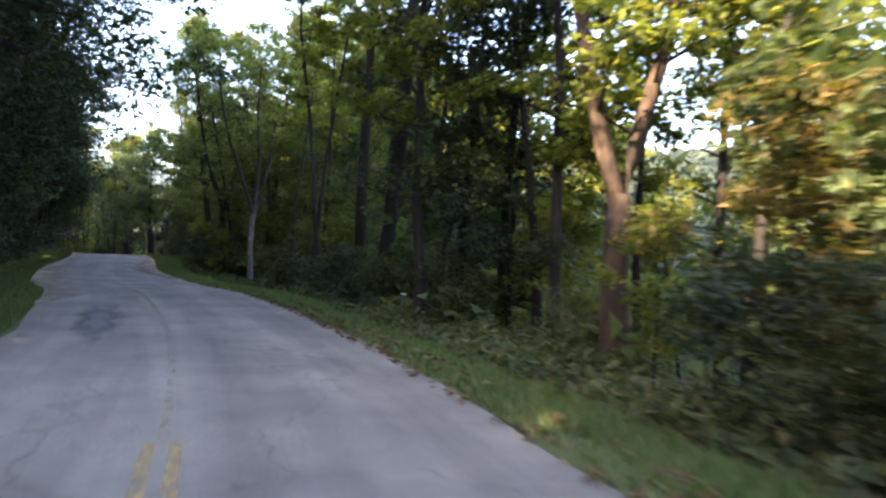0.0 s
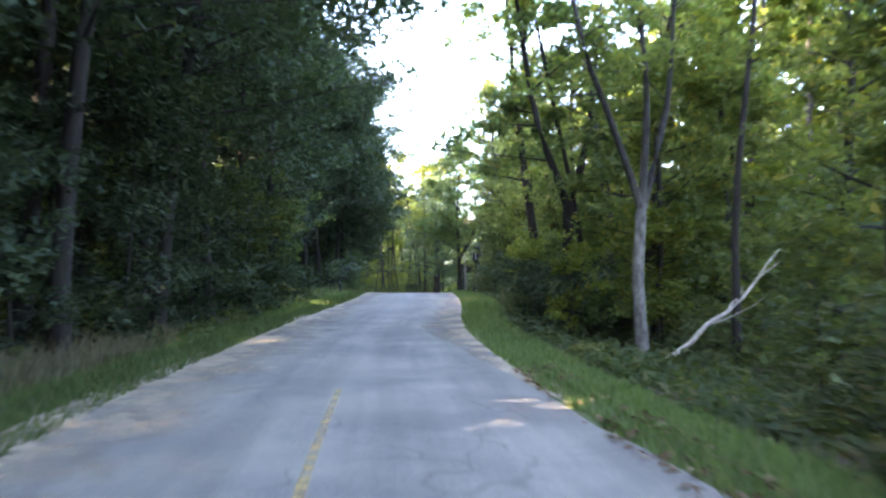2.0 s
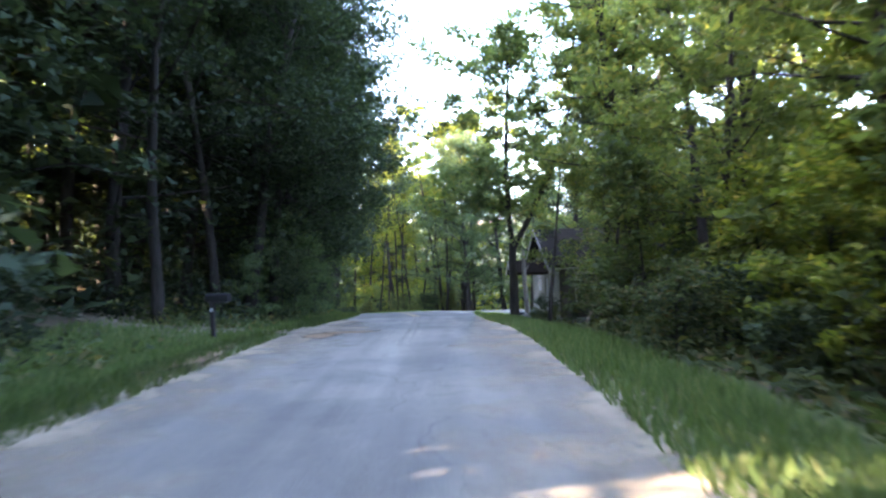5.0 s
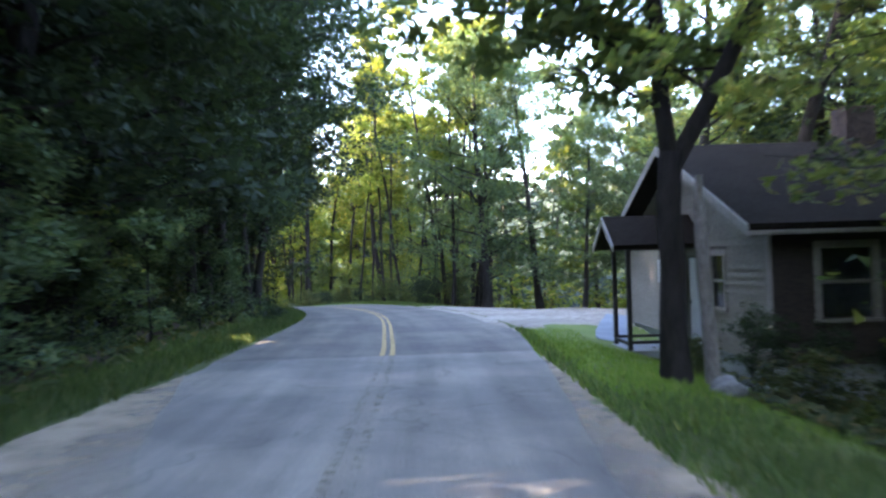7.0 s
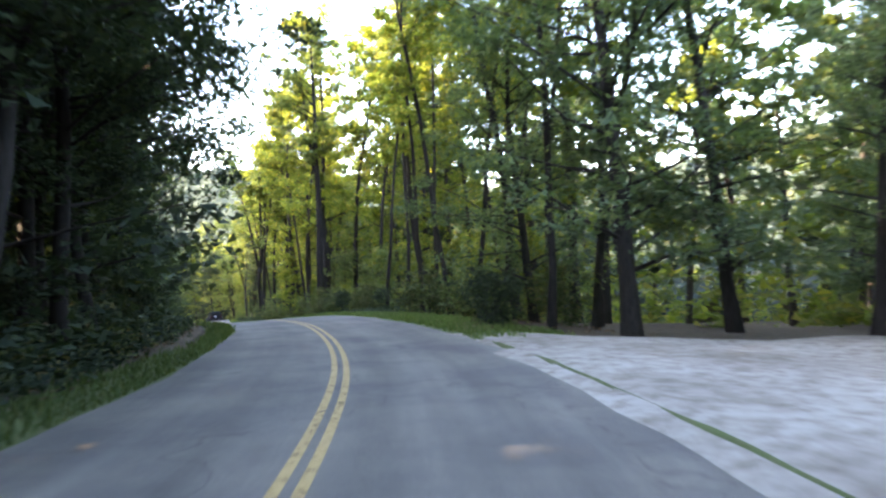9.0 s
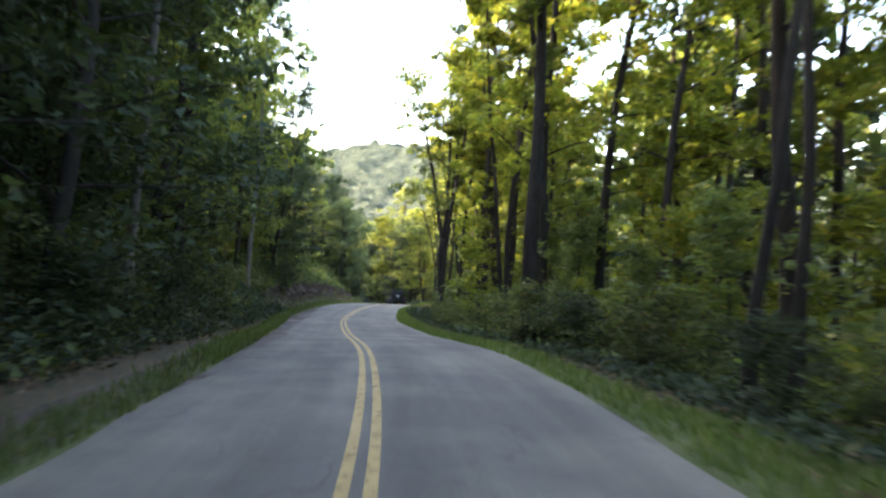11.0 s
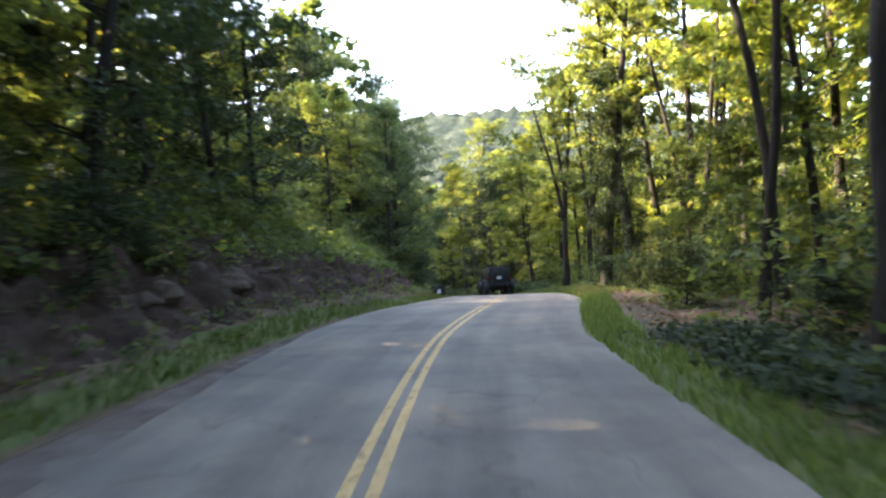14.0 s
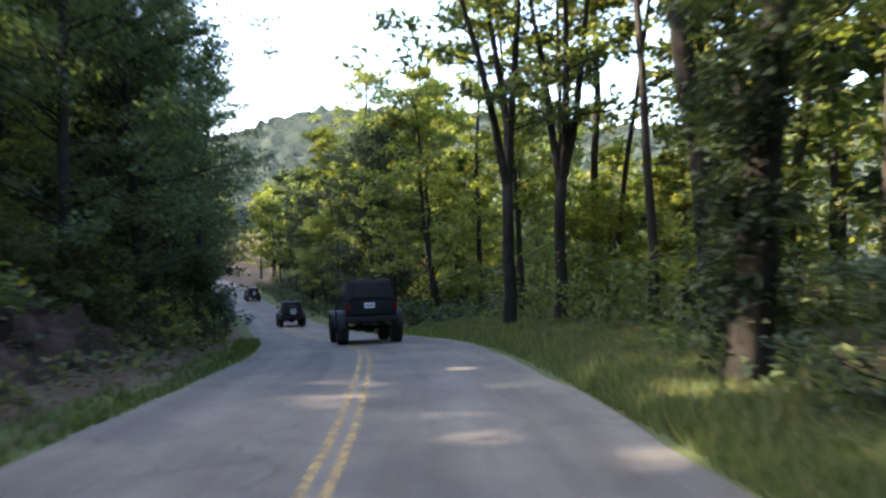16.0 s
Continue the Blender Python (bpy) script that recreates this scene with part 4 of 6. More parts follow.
keep(PINE[0], -91.3, 141.9, 0, .8)
keep(PINE[1], -91.0, 143.6, 0, .75)
keep(IVIED, -112.7, 158.0, 200, .72, (0, -2))
keep(IVIED, -115.6, 164.0, 0, .78, (0, -2))
keep(PINE[0], -109.2, 159.8, 0, .7, (0, -2))
keep(POLE[1], -118.8, 167.3, 0, .95)
keep(SLIM[1], -125.6, 174.7, 0, 1.0)
keep(AIRY, -124.2, 167.8, 100, .95)
keep(AIRY, -122.6, 168.4, 10, .9)
keep(PALE_SLIM, -95.3, 127.3, 20, .9)
keep(SLIM[2], -102.3, 130.8, 0, .95)
keep(PALE_SLIM, -75.4, 113.7, 0, .9)
keep(SLIM[1], -99.5, 128.6, 70, .9)

for _k, (_s, _sd) in enumerate(((2.5, -6.8), (2.95, -6.4), (3.4, -6.6), (3.9, -6.3), (4.4, -6.6), (1.9, -7.2))):
    keep(OVERHANG[_k % 2], *spot(_s, _sd), 70 * _k, 1.2 + .06 * (_k % 3))
for _k, (_s, _sd) in enumerate(((7.0, -7.6), (7.4, -7.0), (7.8, -7.0), (8.9, -7.0), (9.25, -5.8), (9.65, -5.9), (10.05, -6.1))):
    keep(OVERHANG[_k % 2], *spot(_s, _sd), 70 * _k, 1.2 + .08 * (_k % 3))
for _k, (_s, _sd) in enumerate(((1.5, 9.2), (1.8, 8.6), (2.3, 9.8), (2.75, 10.8))):
    keep(BUSHY[_k % 3], *spot(_s, _sd), 50 * _k, .8)
for _k, (_s, _sd) in enumerate(((13.5, -8.0), (13.9, -7.6), (14.25, -8.2), (14.6, -7.8), (14.95, -8.3), (15.3, -7.9), (14.1, -11.0), (14.5, -11.5), (14.9, -11.0), (15.25, -11.6))):
    keep((LEAFY[0], LEAFY[1], TALL[0])[_k % 3], *spot(_s, _sd), 50 * _k, .68 + .05 * (_k % 3))

for _k, (_x, _y) in enumerate(((-108.3, 135.1), (-113.0, 131.4), (-106.2, 135.0))):
    keep(BUSHY[_k], _x, _y, 60 * _k, .78)


def by_house(kind, u, v, turn, scale):
    c, s_ = math.cos(radians(26)), math.sin(radians(26))
    keep(kind, -33.0 + c * v - s_ * u, 73.33 + s_ * v + c * u, turn, scale)


for _k, _u, _v, _s in ((TALL[1], 3.6, 9.5, .8), (TALL[0], 1.0, 12.0, .9), (SHRUB[0], 4.2, 5.0, .5), (SHRUB[1], 6.2, 8.2, .4), (SHRUB[0], 9.0, 5.0, .32), (SHRUB[0], 7.6, 4.6, .4), (BUSHLET, 6.0, 7.0, .25), (BUSHLET, 5.9, 11.2, .9), (BUSHLET, 5.9, 13.6, .9), (TALL[1], 24.0, 12.6, .85), (TALL[0], 21.0, 14.5, .9), (BUSHLET, 6.4, 6.2, .3), (OVERHANG[0], 3.6, 8.4, .72), (TALL[2], 18.6, 11.0, .95), (TALL[1], 12.0, 18.5, .95), (TALL[0], 6.0, 18.5, .95), (BUSHLET, 5.6, 4.7, .3), (BUSHLET, 6.3, 5.3, .3), (TALL[1], 3.0, 7.6, .8), (TALL[2], 5.0, 11.5, .85), (TALL[0], 11.0, 17.6, 1.0), (TALL[1], 18.4, 8.5, .8), (TALL[2], -2.0, 7.6, .8), (TALL[0], -2.0, 10.6, .9), (TALL[1], 2.0, 13.0, .85), (LOTTREE[1], 20.0, 14.0, .85), (TALL[0], -5.0, 8.6, .8)):
    by_house(_k, _u, _v, 40 * _u, _s)

TAKEN += [(-30.56, 80.06), (-28.91, 79.55)]
CLEAR = [(0.95, 5.8, 5.0, 1.9), (6.6, -6.4, 4.2, 3.2), (9.75, 10.5, 12.5, 9.0), (7.25, 6.3, 8.0, 2.6), (3.35, 6.3, 5.5, 2.6)]      # station, side, half-lengths kept free of trees
HOUSE_AT = (-33.0, 73.33)              # corner of the house's plan, heading 26 degrees


def house_uv(x, y):
    c, s_ = math.cos(radians(26)), math.sin(radians(26))
    dx, dy = x - HOUSE_AT[0], y - HOUSE_AT[1]
    return -s_ * dx + c * dy, c * dx + s_ * dy


def free(x, y, gap, low=False):
    """Whether a tree may stand there; low plants also grow in the first clearing and the openings."""
    u, v = house_uv(x, y)
    if 5.2 < u < 18.5 and 2.0 < v < 18:
        return False
    for s, sd, a, b in CLEAR[1 if low else 0:]:
        cx, cy = spot(s, sd)
        i = int(np.searchsorted(MID[:, 0], s))
        p, q = (x - cx) * TAN[i, 0] + (y - cy) * TAN[i, 1], (x - cx) * RIGHT[i, 0] + (y - cy) * RIGHT[i, 1]
        if (p / a)**2 + (q / b)**2 < 1:
            return False
    # openings in the bank's trees, through which the low sun reaches the road and the far verge
    for ox, oy, wide in () if low else ((-111.6, 151.2, 2.5), (-108.5, 163.0, 1.7)):
        px, py = x - ox, y - oy
        t = -px * .788 - py * .616
        if 2 < t < 55 and abs(px * .616 - py * .788) < wide:
            return False
    return all((x - a)**2 + (y - b)**2 > gap * gap for a, b in TAKEN)


def spots(rnd, count, s0, s1, side0, side1, gap, power=1.0):
    """Free places in a stretch beside the road."""
    made = 0
    for _ in range(count * 6):
        if made >= count:
            return
        s, sd = rnd.uniform(s0, s1), side0 + (side1 - side0) * rnd.random()**power
        x, y = spot(s, sd)
        _, d = near_road([x], [y])
        if abs(d[0]) < min(abs(side0), abs(side1)) - .2 or not free(x, y, gap):
            continue
        TAKEN.append((x, y))
        made += 1
        yield x, y


def head_room(x, y):
    """How high a tree there may grow without shading the sunlit places at the first bend and the last."""
    room = 99.0
    for ox, oy, wide in ((5.2, 9.0, 2.0), (3.0, 14.0, 1.2), (-112.9, 152.6, 1.6)):
        px, py = x - ox, y - oy
        t = -px * .788 - py * .616
        if 6 < t < 60 and abs(px * .616 - py * .788) < wide + 1.5:
            room = min(room, .51 * t - (.5 if oy < 99 else 3.0))
    return room


def scatter(rnd, count, s0, s1, side0, side1, kinds, gap, lo, hi, power=1.0):
    for x, y in spots(rnd, count, s0, s1, side0, side1, gap, power):
        k = kinds[int(rnd.random() * len(kinds)) % len(kinds)]
        turn, size, tilt = rnd.uniform(0, 360), rnd.uniform(lo, hi), (rnd.gauss(0, 2), rnd.gauss(0, 2))
        plant(k, x, y, turn, min(size, max(.1, head_room(x, y) / 17)), tilt)


def co(me):
    a = np.empty(len(me.vertices) * 3, np.float32)
    me.vertices.foreach_get("co", a)
    return a.reshape(-1, 3)


BACK_V = {k: [[], [], 0, []] for k in range(len(BACK))}      # crowns, trunks, count and trunk faces


def deep(rnd, count, s0, s1, side0, side1, gap, lo, hi, kinds=(0, 1, 2)):
    """Trees deeper in the wood, gathered to be joined."""
    for x, y in spots(rnd, count, s0, s1, side0, side1, gap):
        k = kinds[int(rnd.random() * len(kinds)) % len(kinds)]
        m = pose(x, y, ground_z(x, y), rnd.gauss(0, 2), rnd.gauss(0, 2), rnd.uniform(0, 360))
        m = np.array(m @ Matrix.Scale(min(rnd.uniform(lo, hi), max(.1, head_room(x, y) / 20)), 4))
        trunk, crown = BACK[k]["meshes"]
        b = BACK_V[k]
        b[0].append(co(crown) @ m[:3, :3].T + m[:3, 3])
        t = co(trunk) @ m[:3, :3].T + m[:3, 3]
        b[3] += [tuple(v + b[2] for v in f.vertices) for f in trunk.polygons]
        b[1].append(t)
        b[2] += len(t)


rnd = random.Random(7)
for _s, _sd, _k in ((9.1, -6.4, 1.25), (9.6, -6.6, 1.2), (10.1, -7.0, 1.2), (10.7, -7.2, 1.15), (11.3, -7.2, 1.1), (6.1, -9.0, 1.2), (7.1, -9.4, 1.25), (6.6, -11.5, 1.3)):
    keep(BUSHY[int(_s * 10) % 3], *spot(_s, _sd), 77 * _s, _k)

for _k in range(12):
    keep(BUSHLET, *spot(1.7 + .24 * _k, -5.4 - .4 * (_k % 2)), 80 * _k, .9 + .2 * (_k % 3))
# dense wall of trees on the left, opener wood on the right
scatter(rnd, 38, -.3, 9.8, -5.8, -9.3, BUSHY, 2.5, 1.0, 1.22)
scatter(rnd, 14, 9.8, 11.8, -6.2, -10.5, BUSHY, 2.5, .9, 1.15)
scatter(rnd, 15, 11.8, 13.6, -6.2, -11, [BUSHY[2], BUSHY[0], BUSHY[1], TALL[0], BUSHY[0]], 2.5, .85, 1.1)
for _k, (_s, _sd) in enumerate(((13.7, -14.5), (14.1, -15.0), (14.5, -14.6), (14.9, -15.0))):
    keep(BUSHY[_k % 3], *spot(_s, _sd), 50 * _k, .9)
scatter(rnd, 17, 15.5, 18.2, -7.0, -12, [LEAFY[1], BUSHY[0], BUSHY[1]], 2.4, .55, .8)
scatter(rnd, 10, 18, 22, -6.0, -9, BUSHY, 2.6, .8, 1.05)
scatter(rnd, 6, -1, 2.4, 8.5, 14, TALL + [SLIM[0]], 3.0, .7, .95)
scatter(rnd, 6, 2.6, 4.2, 8.2, 13, [TALL[0], TALL[1], LEAFY[0]], 2.6, .6, .8)
scatter(rnd, 10, 4.3, 6.6, 7.2, 12, [TALL[2], TALL[0], LEAFY[1]], 2.6, .75, .95)
scatter(rnd, 20, 10.6, 15.2, 5.6, 10, POLE, 1.4, .85, 1.05)
scatter(rnd, 6, 2.0, 4.6, 6.5, 10, POLE, 1.4, .7, .85)
scatter(rnd, 10, 15.2, 18.5, 7.0, 13, POLE, 1.4, .8, 1.0)
scatter(rnd, 16, 10.8, 14.4, 7.5, 13, SLIM + [TALL[1]], 2.6, .8, 1.05)
scatter(rnd, 14, 14.4, 18.5, 8, 14, SLIM + TALL[:2], 2.8, .75, 1.0)
scatter(rnd, 16, 18.4, 23.5, 5.3, 9, [BUSHY[0], LEAFY[0], BUSHY[1], SLIM[0]], 2.4, .72, .95)
scatter(rnd, 8, 19, 23.5, 9, 13, [LEAFY[0], SLIM[0], SLIM[1]], 2.6, .85, 1.0)
keep(TALL[2], -164.0, 194.0, 0, 1.05)
# rows reaching back past station 0 stand unseen there, only for their shade
deep(rnd, 56, -3, 9.8, -10, -16, 2.8, 1.0, 1.25, (2,))
deep(rnd, 24, 18, 26, -8, -14, 3.0, .8, 1.1, (1, 2))
deep(rnd, 20, 20, 27, 7, 13, 3.0, .75, .95, (0, 2, 1))
deep(rnd, 24, 5.2, 9, -11, -24, 2.6, .9, 1.2, (2, 1))
# left rows between stations 10 and 16: added to block sun flecks
deep(rnd, 24, 11.2, 15.2, -12, -26, 2.6, .9, 1.2, (1, 2))
deep(rnd, 60, -3, 14, -12, -34, 3.5, .8, 1.2)
deep(rnd, 40, 13, 25, -13, -36, 3.5, .7, 1.1)
deep(rnd, 36, 10.4, 15.9, -11, -22, 2.6, .8, 1.15, (1, 2))
deep(rnd, 20, 1, 4.6, -12, -24, 2.6, .95, 1.2, (2,))
deep(rnd, 12, -3, 3.4, 16, 40, 4.0, .5, .75)
deep(rnd, 36, 3.8, 8.5, 13, 36, 3.5, .8, 1.1, (0, 1))
scatter(rnd, 14, 8.7, 10.7, 20.2, 24, [LOTTREE[0], LOTTREE[1], LOTTREE[2], LEAFY[1]], 2.6, .5, .75)
deep(rnd, 34, 8.7, 10.6, 24, 48, 3.0, .6, .9, (0, 1, 0, 1))
deep(rnd, 40, 24, 32, -6, -40, 4.0, .7, 1.1, (1, 2))
deep(rnd, 34, 24, 32, 6, 40, 4.0, .6, 1.0, (0, 1))
deep(rnd, 60, 10.6, 19, 14, 40, 3.5, .75, 1.1)
deep(rnd, 40, 17.5, 27, 10, 40, 3.5, .5, .8, (0, 1))
scatter(rnd, 28, -.3, 14, -5.8, -8, [SAPLING[1]], 1.2, .6, 1.0)
scatter(rnd, 40, -1, 8, 5.4, 10, SAPLING, 1.2, .5, .95)
scatter(rnd, 14, 16.2, 18.5, 8, 13, [SAPLING[0]], 1.2, .7, 1.1)
scatter(rnd, 34, 10.3, 18, 6.8, 12, SAPLING, 1.2, .5, 1.0)
scatter(rnd, 100, -.3, 22, -4.9, -9, SHRUB, .7, .5, 1.1)
scatter(rnd, 60, -1, 8.0, 5.0, 9, SHRUB, .7, .5, 1.1)
scatter(rnd, 70, 10.2, 17, 4.9, 10, SHRUB, .7, .4, 1.0)


# boughs that reach over the road
for _k, (_s, _sd, _z) in enumerate(((1.55, -5.4, 1.1), (1.95, -5.2, 1.15), (2.4, -5.2, 1.25), (2.85, -5.3, 1.25), (3.3, -5.4, 1.3), (3.8, -5.4, 1.3), (4.3, -5.6, 1.3))):
    plant(OVERHANG[_k % 2], *spot(_s, _sd), 113 * _k, _z)
for _k, (_s, _sd, _z) in enumerate(((7.55, -6.3, 1.2), (7.75, -5.8, 1.15), (8.15, -6.0, 1.1), (9.0, -5.6, 1.0), (9.3, -5.2, 1.1), (9.6, -5.0, 1.05), (9.9, -5.0, 1.15), (10.25, -5.2, 1.0), (10.6, -5.6, 1.0), (8.5, -6.0, 1.1))):
    plant(HIGHBUSH[_k % 2], *spot(_s, _sd), 67 * _k, _z)
for _k, (_s, _sd) in enumerate(((7.42, -5.6), (7.55, -5.0), (7.85, -5.1), (8.15, -5.2), (8.5, -5.1), (8.85, -5.0), (9.2, -4.9))):
    plant(GREENLET, *spot(_s, _sd), 67 * _k, .6 + .15 * (_k % 3))
# trees added back along the sun's rays, only to block stray sun flecks
for _k, (_x, _y) in enumerate(((-47.0, 71.5), (-44.3, 73.8), (-50.5, 69.5), (-42.0, 54.0), (-45.5, 51.5), (-39.5, 56.5), (-48.5, 49.5), (-40.5, 47.5), (-37.0, 49.0), (-44.5, 45.0), (-20.5, 4.5), (-24.0, 2.0))):
    plant(BUSHY[_k % 3], _x, _y, 67 * _k, 1.3)
for _k, (_s, _sd, _z) in enumerate(((17.3, -6.2, .6), (17.8, -5.8, .62), (18.3, -5.6, .6), (18.9, -5.4, .65))):
    plant(LOTTREE[_k % 2], *spot(_s, _sd), 67 * _k, _z)
for _k, (_s, _sd) in enumerate(((17.3, -4.6), (17.8, -4.3), (18.3, -4.2), (18.9, -4.2), (19.6, -4.2))):
    plant(BUSHLET, *spot(_s, _sd), 67 * _k, .45 + .12 * (_k % 3))
# the wood's edge round the gravel turnout
for _k, (_x, _y, _z) in enumerate(((-46.4, 106.7, .95), (-41.0, 107.5, .55), (-37.0, 106.0, .6), (-33.0, 104.5, .55), (-44.5, 110.5, .85), (-38.0, 112.0, .65), (-51.0, 111.0, .65))):
    plant(LOTTREE[_k % 3], _x, _y, 75 * _k, _z)
plant(LOTTREE[1], -28.6, 99.6, 30, .75)
plant(POLE[1], -49.0, 107.6, 0, .85, (0, 4))
# trees screening the house's roof, and sunlit ones beyond the last bend
for _k, (_x, _y, _z) in enumerate(((-26.3, 72.6, .8), (-29.3, 75.6, .8), (-26.0, 77.6, .8))):
    plant(ROOFTREE, _x, _y, 95 * _k, _z)
for _k, (_x, _y, _z) in enumerate(((-150.5, 186.5, .85), (-146.0, 185.0, .75))):
    plant(LEAFY[_k], _x, _y, 80 * _k, _z)
# sunlit and backlit trees at the first bend
plant(ORANGE_LIT, 5.4, 9.0, 20, .95)
plant(ORANGE_LIT, 7.4, 11.6, 140, 1.0)
for _k, (_x, _y, _z) in enumerate(((7.5, 17.5, .8), (10.5, 21.0, .9), (13.5, 19.0, .9), (11.5, 27.0, 1.0), (17.0, 24.0, 1.0))):
    plant((TALL[0], SLIM[1], TALL[1])[_k % 3], _x, _y, 95 * _k, _z)


for k, (crowns, trunks, _, faces) in BACK_V.items():
    tagged(new("deep_woods_foliage", quads("deep_woods_foliage", np.concatenate(crowns), (LEAF_LIT, LEAF, LEAF_SHADED)[k], 3)), "green foliage of trees deeper in the woods", "woods", "", "stuff")
    tagged(new("deep_woods_trunks", from_lists("deep_woods_trunks", np.concatenate(trunks), faces, BARK, True)), "dark trunks of trees deeper in the woods", "woods", "", "stuff")


def thicket(name, seed, material, count, s0, s1, side0, side1, high, per, size, radius, label, low=.1):
    """Tangled undergrowth between the trees."""
    g = np.random.default_rng(seed)
    s = g.uniform(s0, s1, count)
    sd = side0 + (side1 - side0) * g.random(count)**1.2
    i = np.clip(np.searchsorted(MID[:, 0], s), 0, len(MID) - 1)
    x, y = MID[i, 1] + RIGHT[i, 0] * sd, MID[i, 2] + RIGHT[i, 1] * sd
    _, d = near_road(x, y)
    ok = np.abs(d) > min(abs(side0), abs(side1)) - .3
    ok &= np.array([free(a, b, 0, high < 1.5) for a, b in zip(x, y)])
    x, y, d = x[ok], y[ok], np.abs(d[ok])
    h = low + high * g.random(len(x))**1.8 * np.clip((d - 4) / 6, .25, 1)
    c = np.column_stack([x, y, land(x, y) + h])
    V = leaf_cloud(g, c, radius * (.6 + .8 * g.random(len(x))), per, size * 1.2, .6, 3)
    tagged(new(name, quads(name, V, material, 3)), label, "undergrowth", "", "stuff")


# the darkest rows carry the shade under the trees in their leaf colour
thicket("thicket", 201, LEAF_SHADED, 2200, -3, 10, -9.5, -30, 6.5, 20, .46, 1.2, "shade-darkened tangled undergrowth beneath the trees")
thicket("thicket", 202, LEAF, 2400, 9.5, 31, -11, -30, 5.0, 20, .46, 1.2, "green tangled undergrowth on the bank")
thicket("thicket", 203, LEAF, 1200, 3.2, 8.2, 12, 34, 5.5, 20, .46, 1.2, "green tangled undergrowth beneath the trees")
thicket("thicket", 210, LEAF, 520, -3, 3.4, 6.5, 30, 3.2, 26, .36, 1.0, "green tangled undergrowth dropping to a hollow")
thicket("thicket", 218, LEAF, 1000, 10.8, 18.5, 5.8, 14, 4.5, 30, .20, .85, "light green brush among slender trunks")
thicket("thicket", 219, LEAF, 800, 3.2, 8.2, 6.2, 13, 3.5, 30, .20, .85, "green brush beneath the trees")
thicket("thicket", 220, LEAF_SHADED, 1000, -.3, 10, -5.9, -10, 4.0, 30, .20, .85, "shade-darkened brush beneath the trees")
thicket("thicket", 204, LEAF_LIT, 2400, 10.0, 31, 13, 40, 6.5, 20, .46, 1.2, "tangled undergrowth tinted sunlit yellow-green between slender trunks")
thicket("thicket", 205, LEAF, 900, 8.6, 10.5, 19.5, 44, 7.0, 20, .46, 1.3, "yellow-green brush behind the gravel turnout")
thicket("thicket", 221, LEAF_SHADED, 520, 9.6, 13.2, -4.6, -12, 3.4, 26, .22, .8, "shade-darkened leafy brush covering the bank", .1)
thicket("thicket", 224, LEAF, 900, 14.2, 17.4, -6.9, -13, 3.0, 26, .22, .8, "leafy brush above the eroded bank", .1)
thicket("thicket", 225, LEAF_MID, 800, 17.4, 22, -4.6, -13, 3.2, 26, .22, .8, "leafy brush covering the roadside bank", .1)
thicket("thicket", 209, LEAF_SHADED, 380, 12.9, 14.2, -4.8, -13, 3.0, 40, .15, .8, "leafy brush covering the roadside bank", .1)
thicket("thicket", 206, LEAF_OLIVE, 1500, -2, 10.2, -4.6, -9, 1.1, 20, .18, .45, "low weeds and brambles along the bank", .05)
thicket("thicket", 207, LEAF_OLIVE, 1500, -.3, 8.0, 4.7, 9, .9, 20, .17, .45, "low weeds and brambles along the verge", .05)
thicket("thicket", 208, LEAF, 450, 11.3, 20, 4.9, 9, .8, 20, .17, .42, "low weeds and brambles along the verge", .05)
thicket("thicket", 226, LEAF, 420, 14.0, 17.5, -5.6, -7.6, .9, 24, .2, .6, "dark brush hanging over the eroded bank", .3)
thicket("thicket", 223, LEAF_OLIVE, 300, 14.3, 18.5, -3.9, -6.5, .5, 20, .15, .42, "sparse weeds on the rocky bank", .1)
thicket("thicket", 213, LEAF_SHADED, 1400, 9.4, 14.3, -3.9, -8.0, .7, 20, .15, .42, "low brush covering the foot of the bank", .1)
thicket("thicket", 214, LEAF_SHADED, 760, 11.4, 14.8, 4.3, 7.0, .5, 20, .15, .4, "low brush and weeds beside the verge", .08)
thicket("thicket", 222, LEAF_SHADED, 900, 18.6, 26, 4.6, 13, 3.0, 22, .34, .9, "shade-darkened brush beneath the far roadside trees", .1)
CLEAR.pop()
CLEAR.pop()
CLEAR.pop(1)
thicket("thicket", 217, LEAF_OLIVE, 36, 6.2, 7.2, -4.2, -10, .4, 20, .14, .4, "weeds growing over the sandy driveway", .03)
thicket("thicket", 216, LEAF_OLIVE, 420, 6.4, 7.9, 5.2, 9, .5, 22, .16, .42, "low weeds in front of the house", .05)
thicket("thicket", 215, LEAF, 500, 2.7, 4.2, 4.6, 9, .5, 22, .16, .45, "low weeds round the fallen branch", .05)
thicket("thicket", 227, LEAF_OLIVE, 170, .5, 1.8, 4.3, 6.8, .5, 22, .16, .45, "low weeds in the first clearing", .05)
thicket("thicket", 229, LEAF_OLIVE, 260, 9.9, 12.4, -4.2, -5.8, .35, 20, .15, .42, "low weeds at the foot of the bank", .06)
thicket("thicket", 228, LEAF_SHADED, 150, 14.2, 14.95, 3.9, 5.6, .9, 24, .14, .4, "low brush and weeds beside the verge", .08)


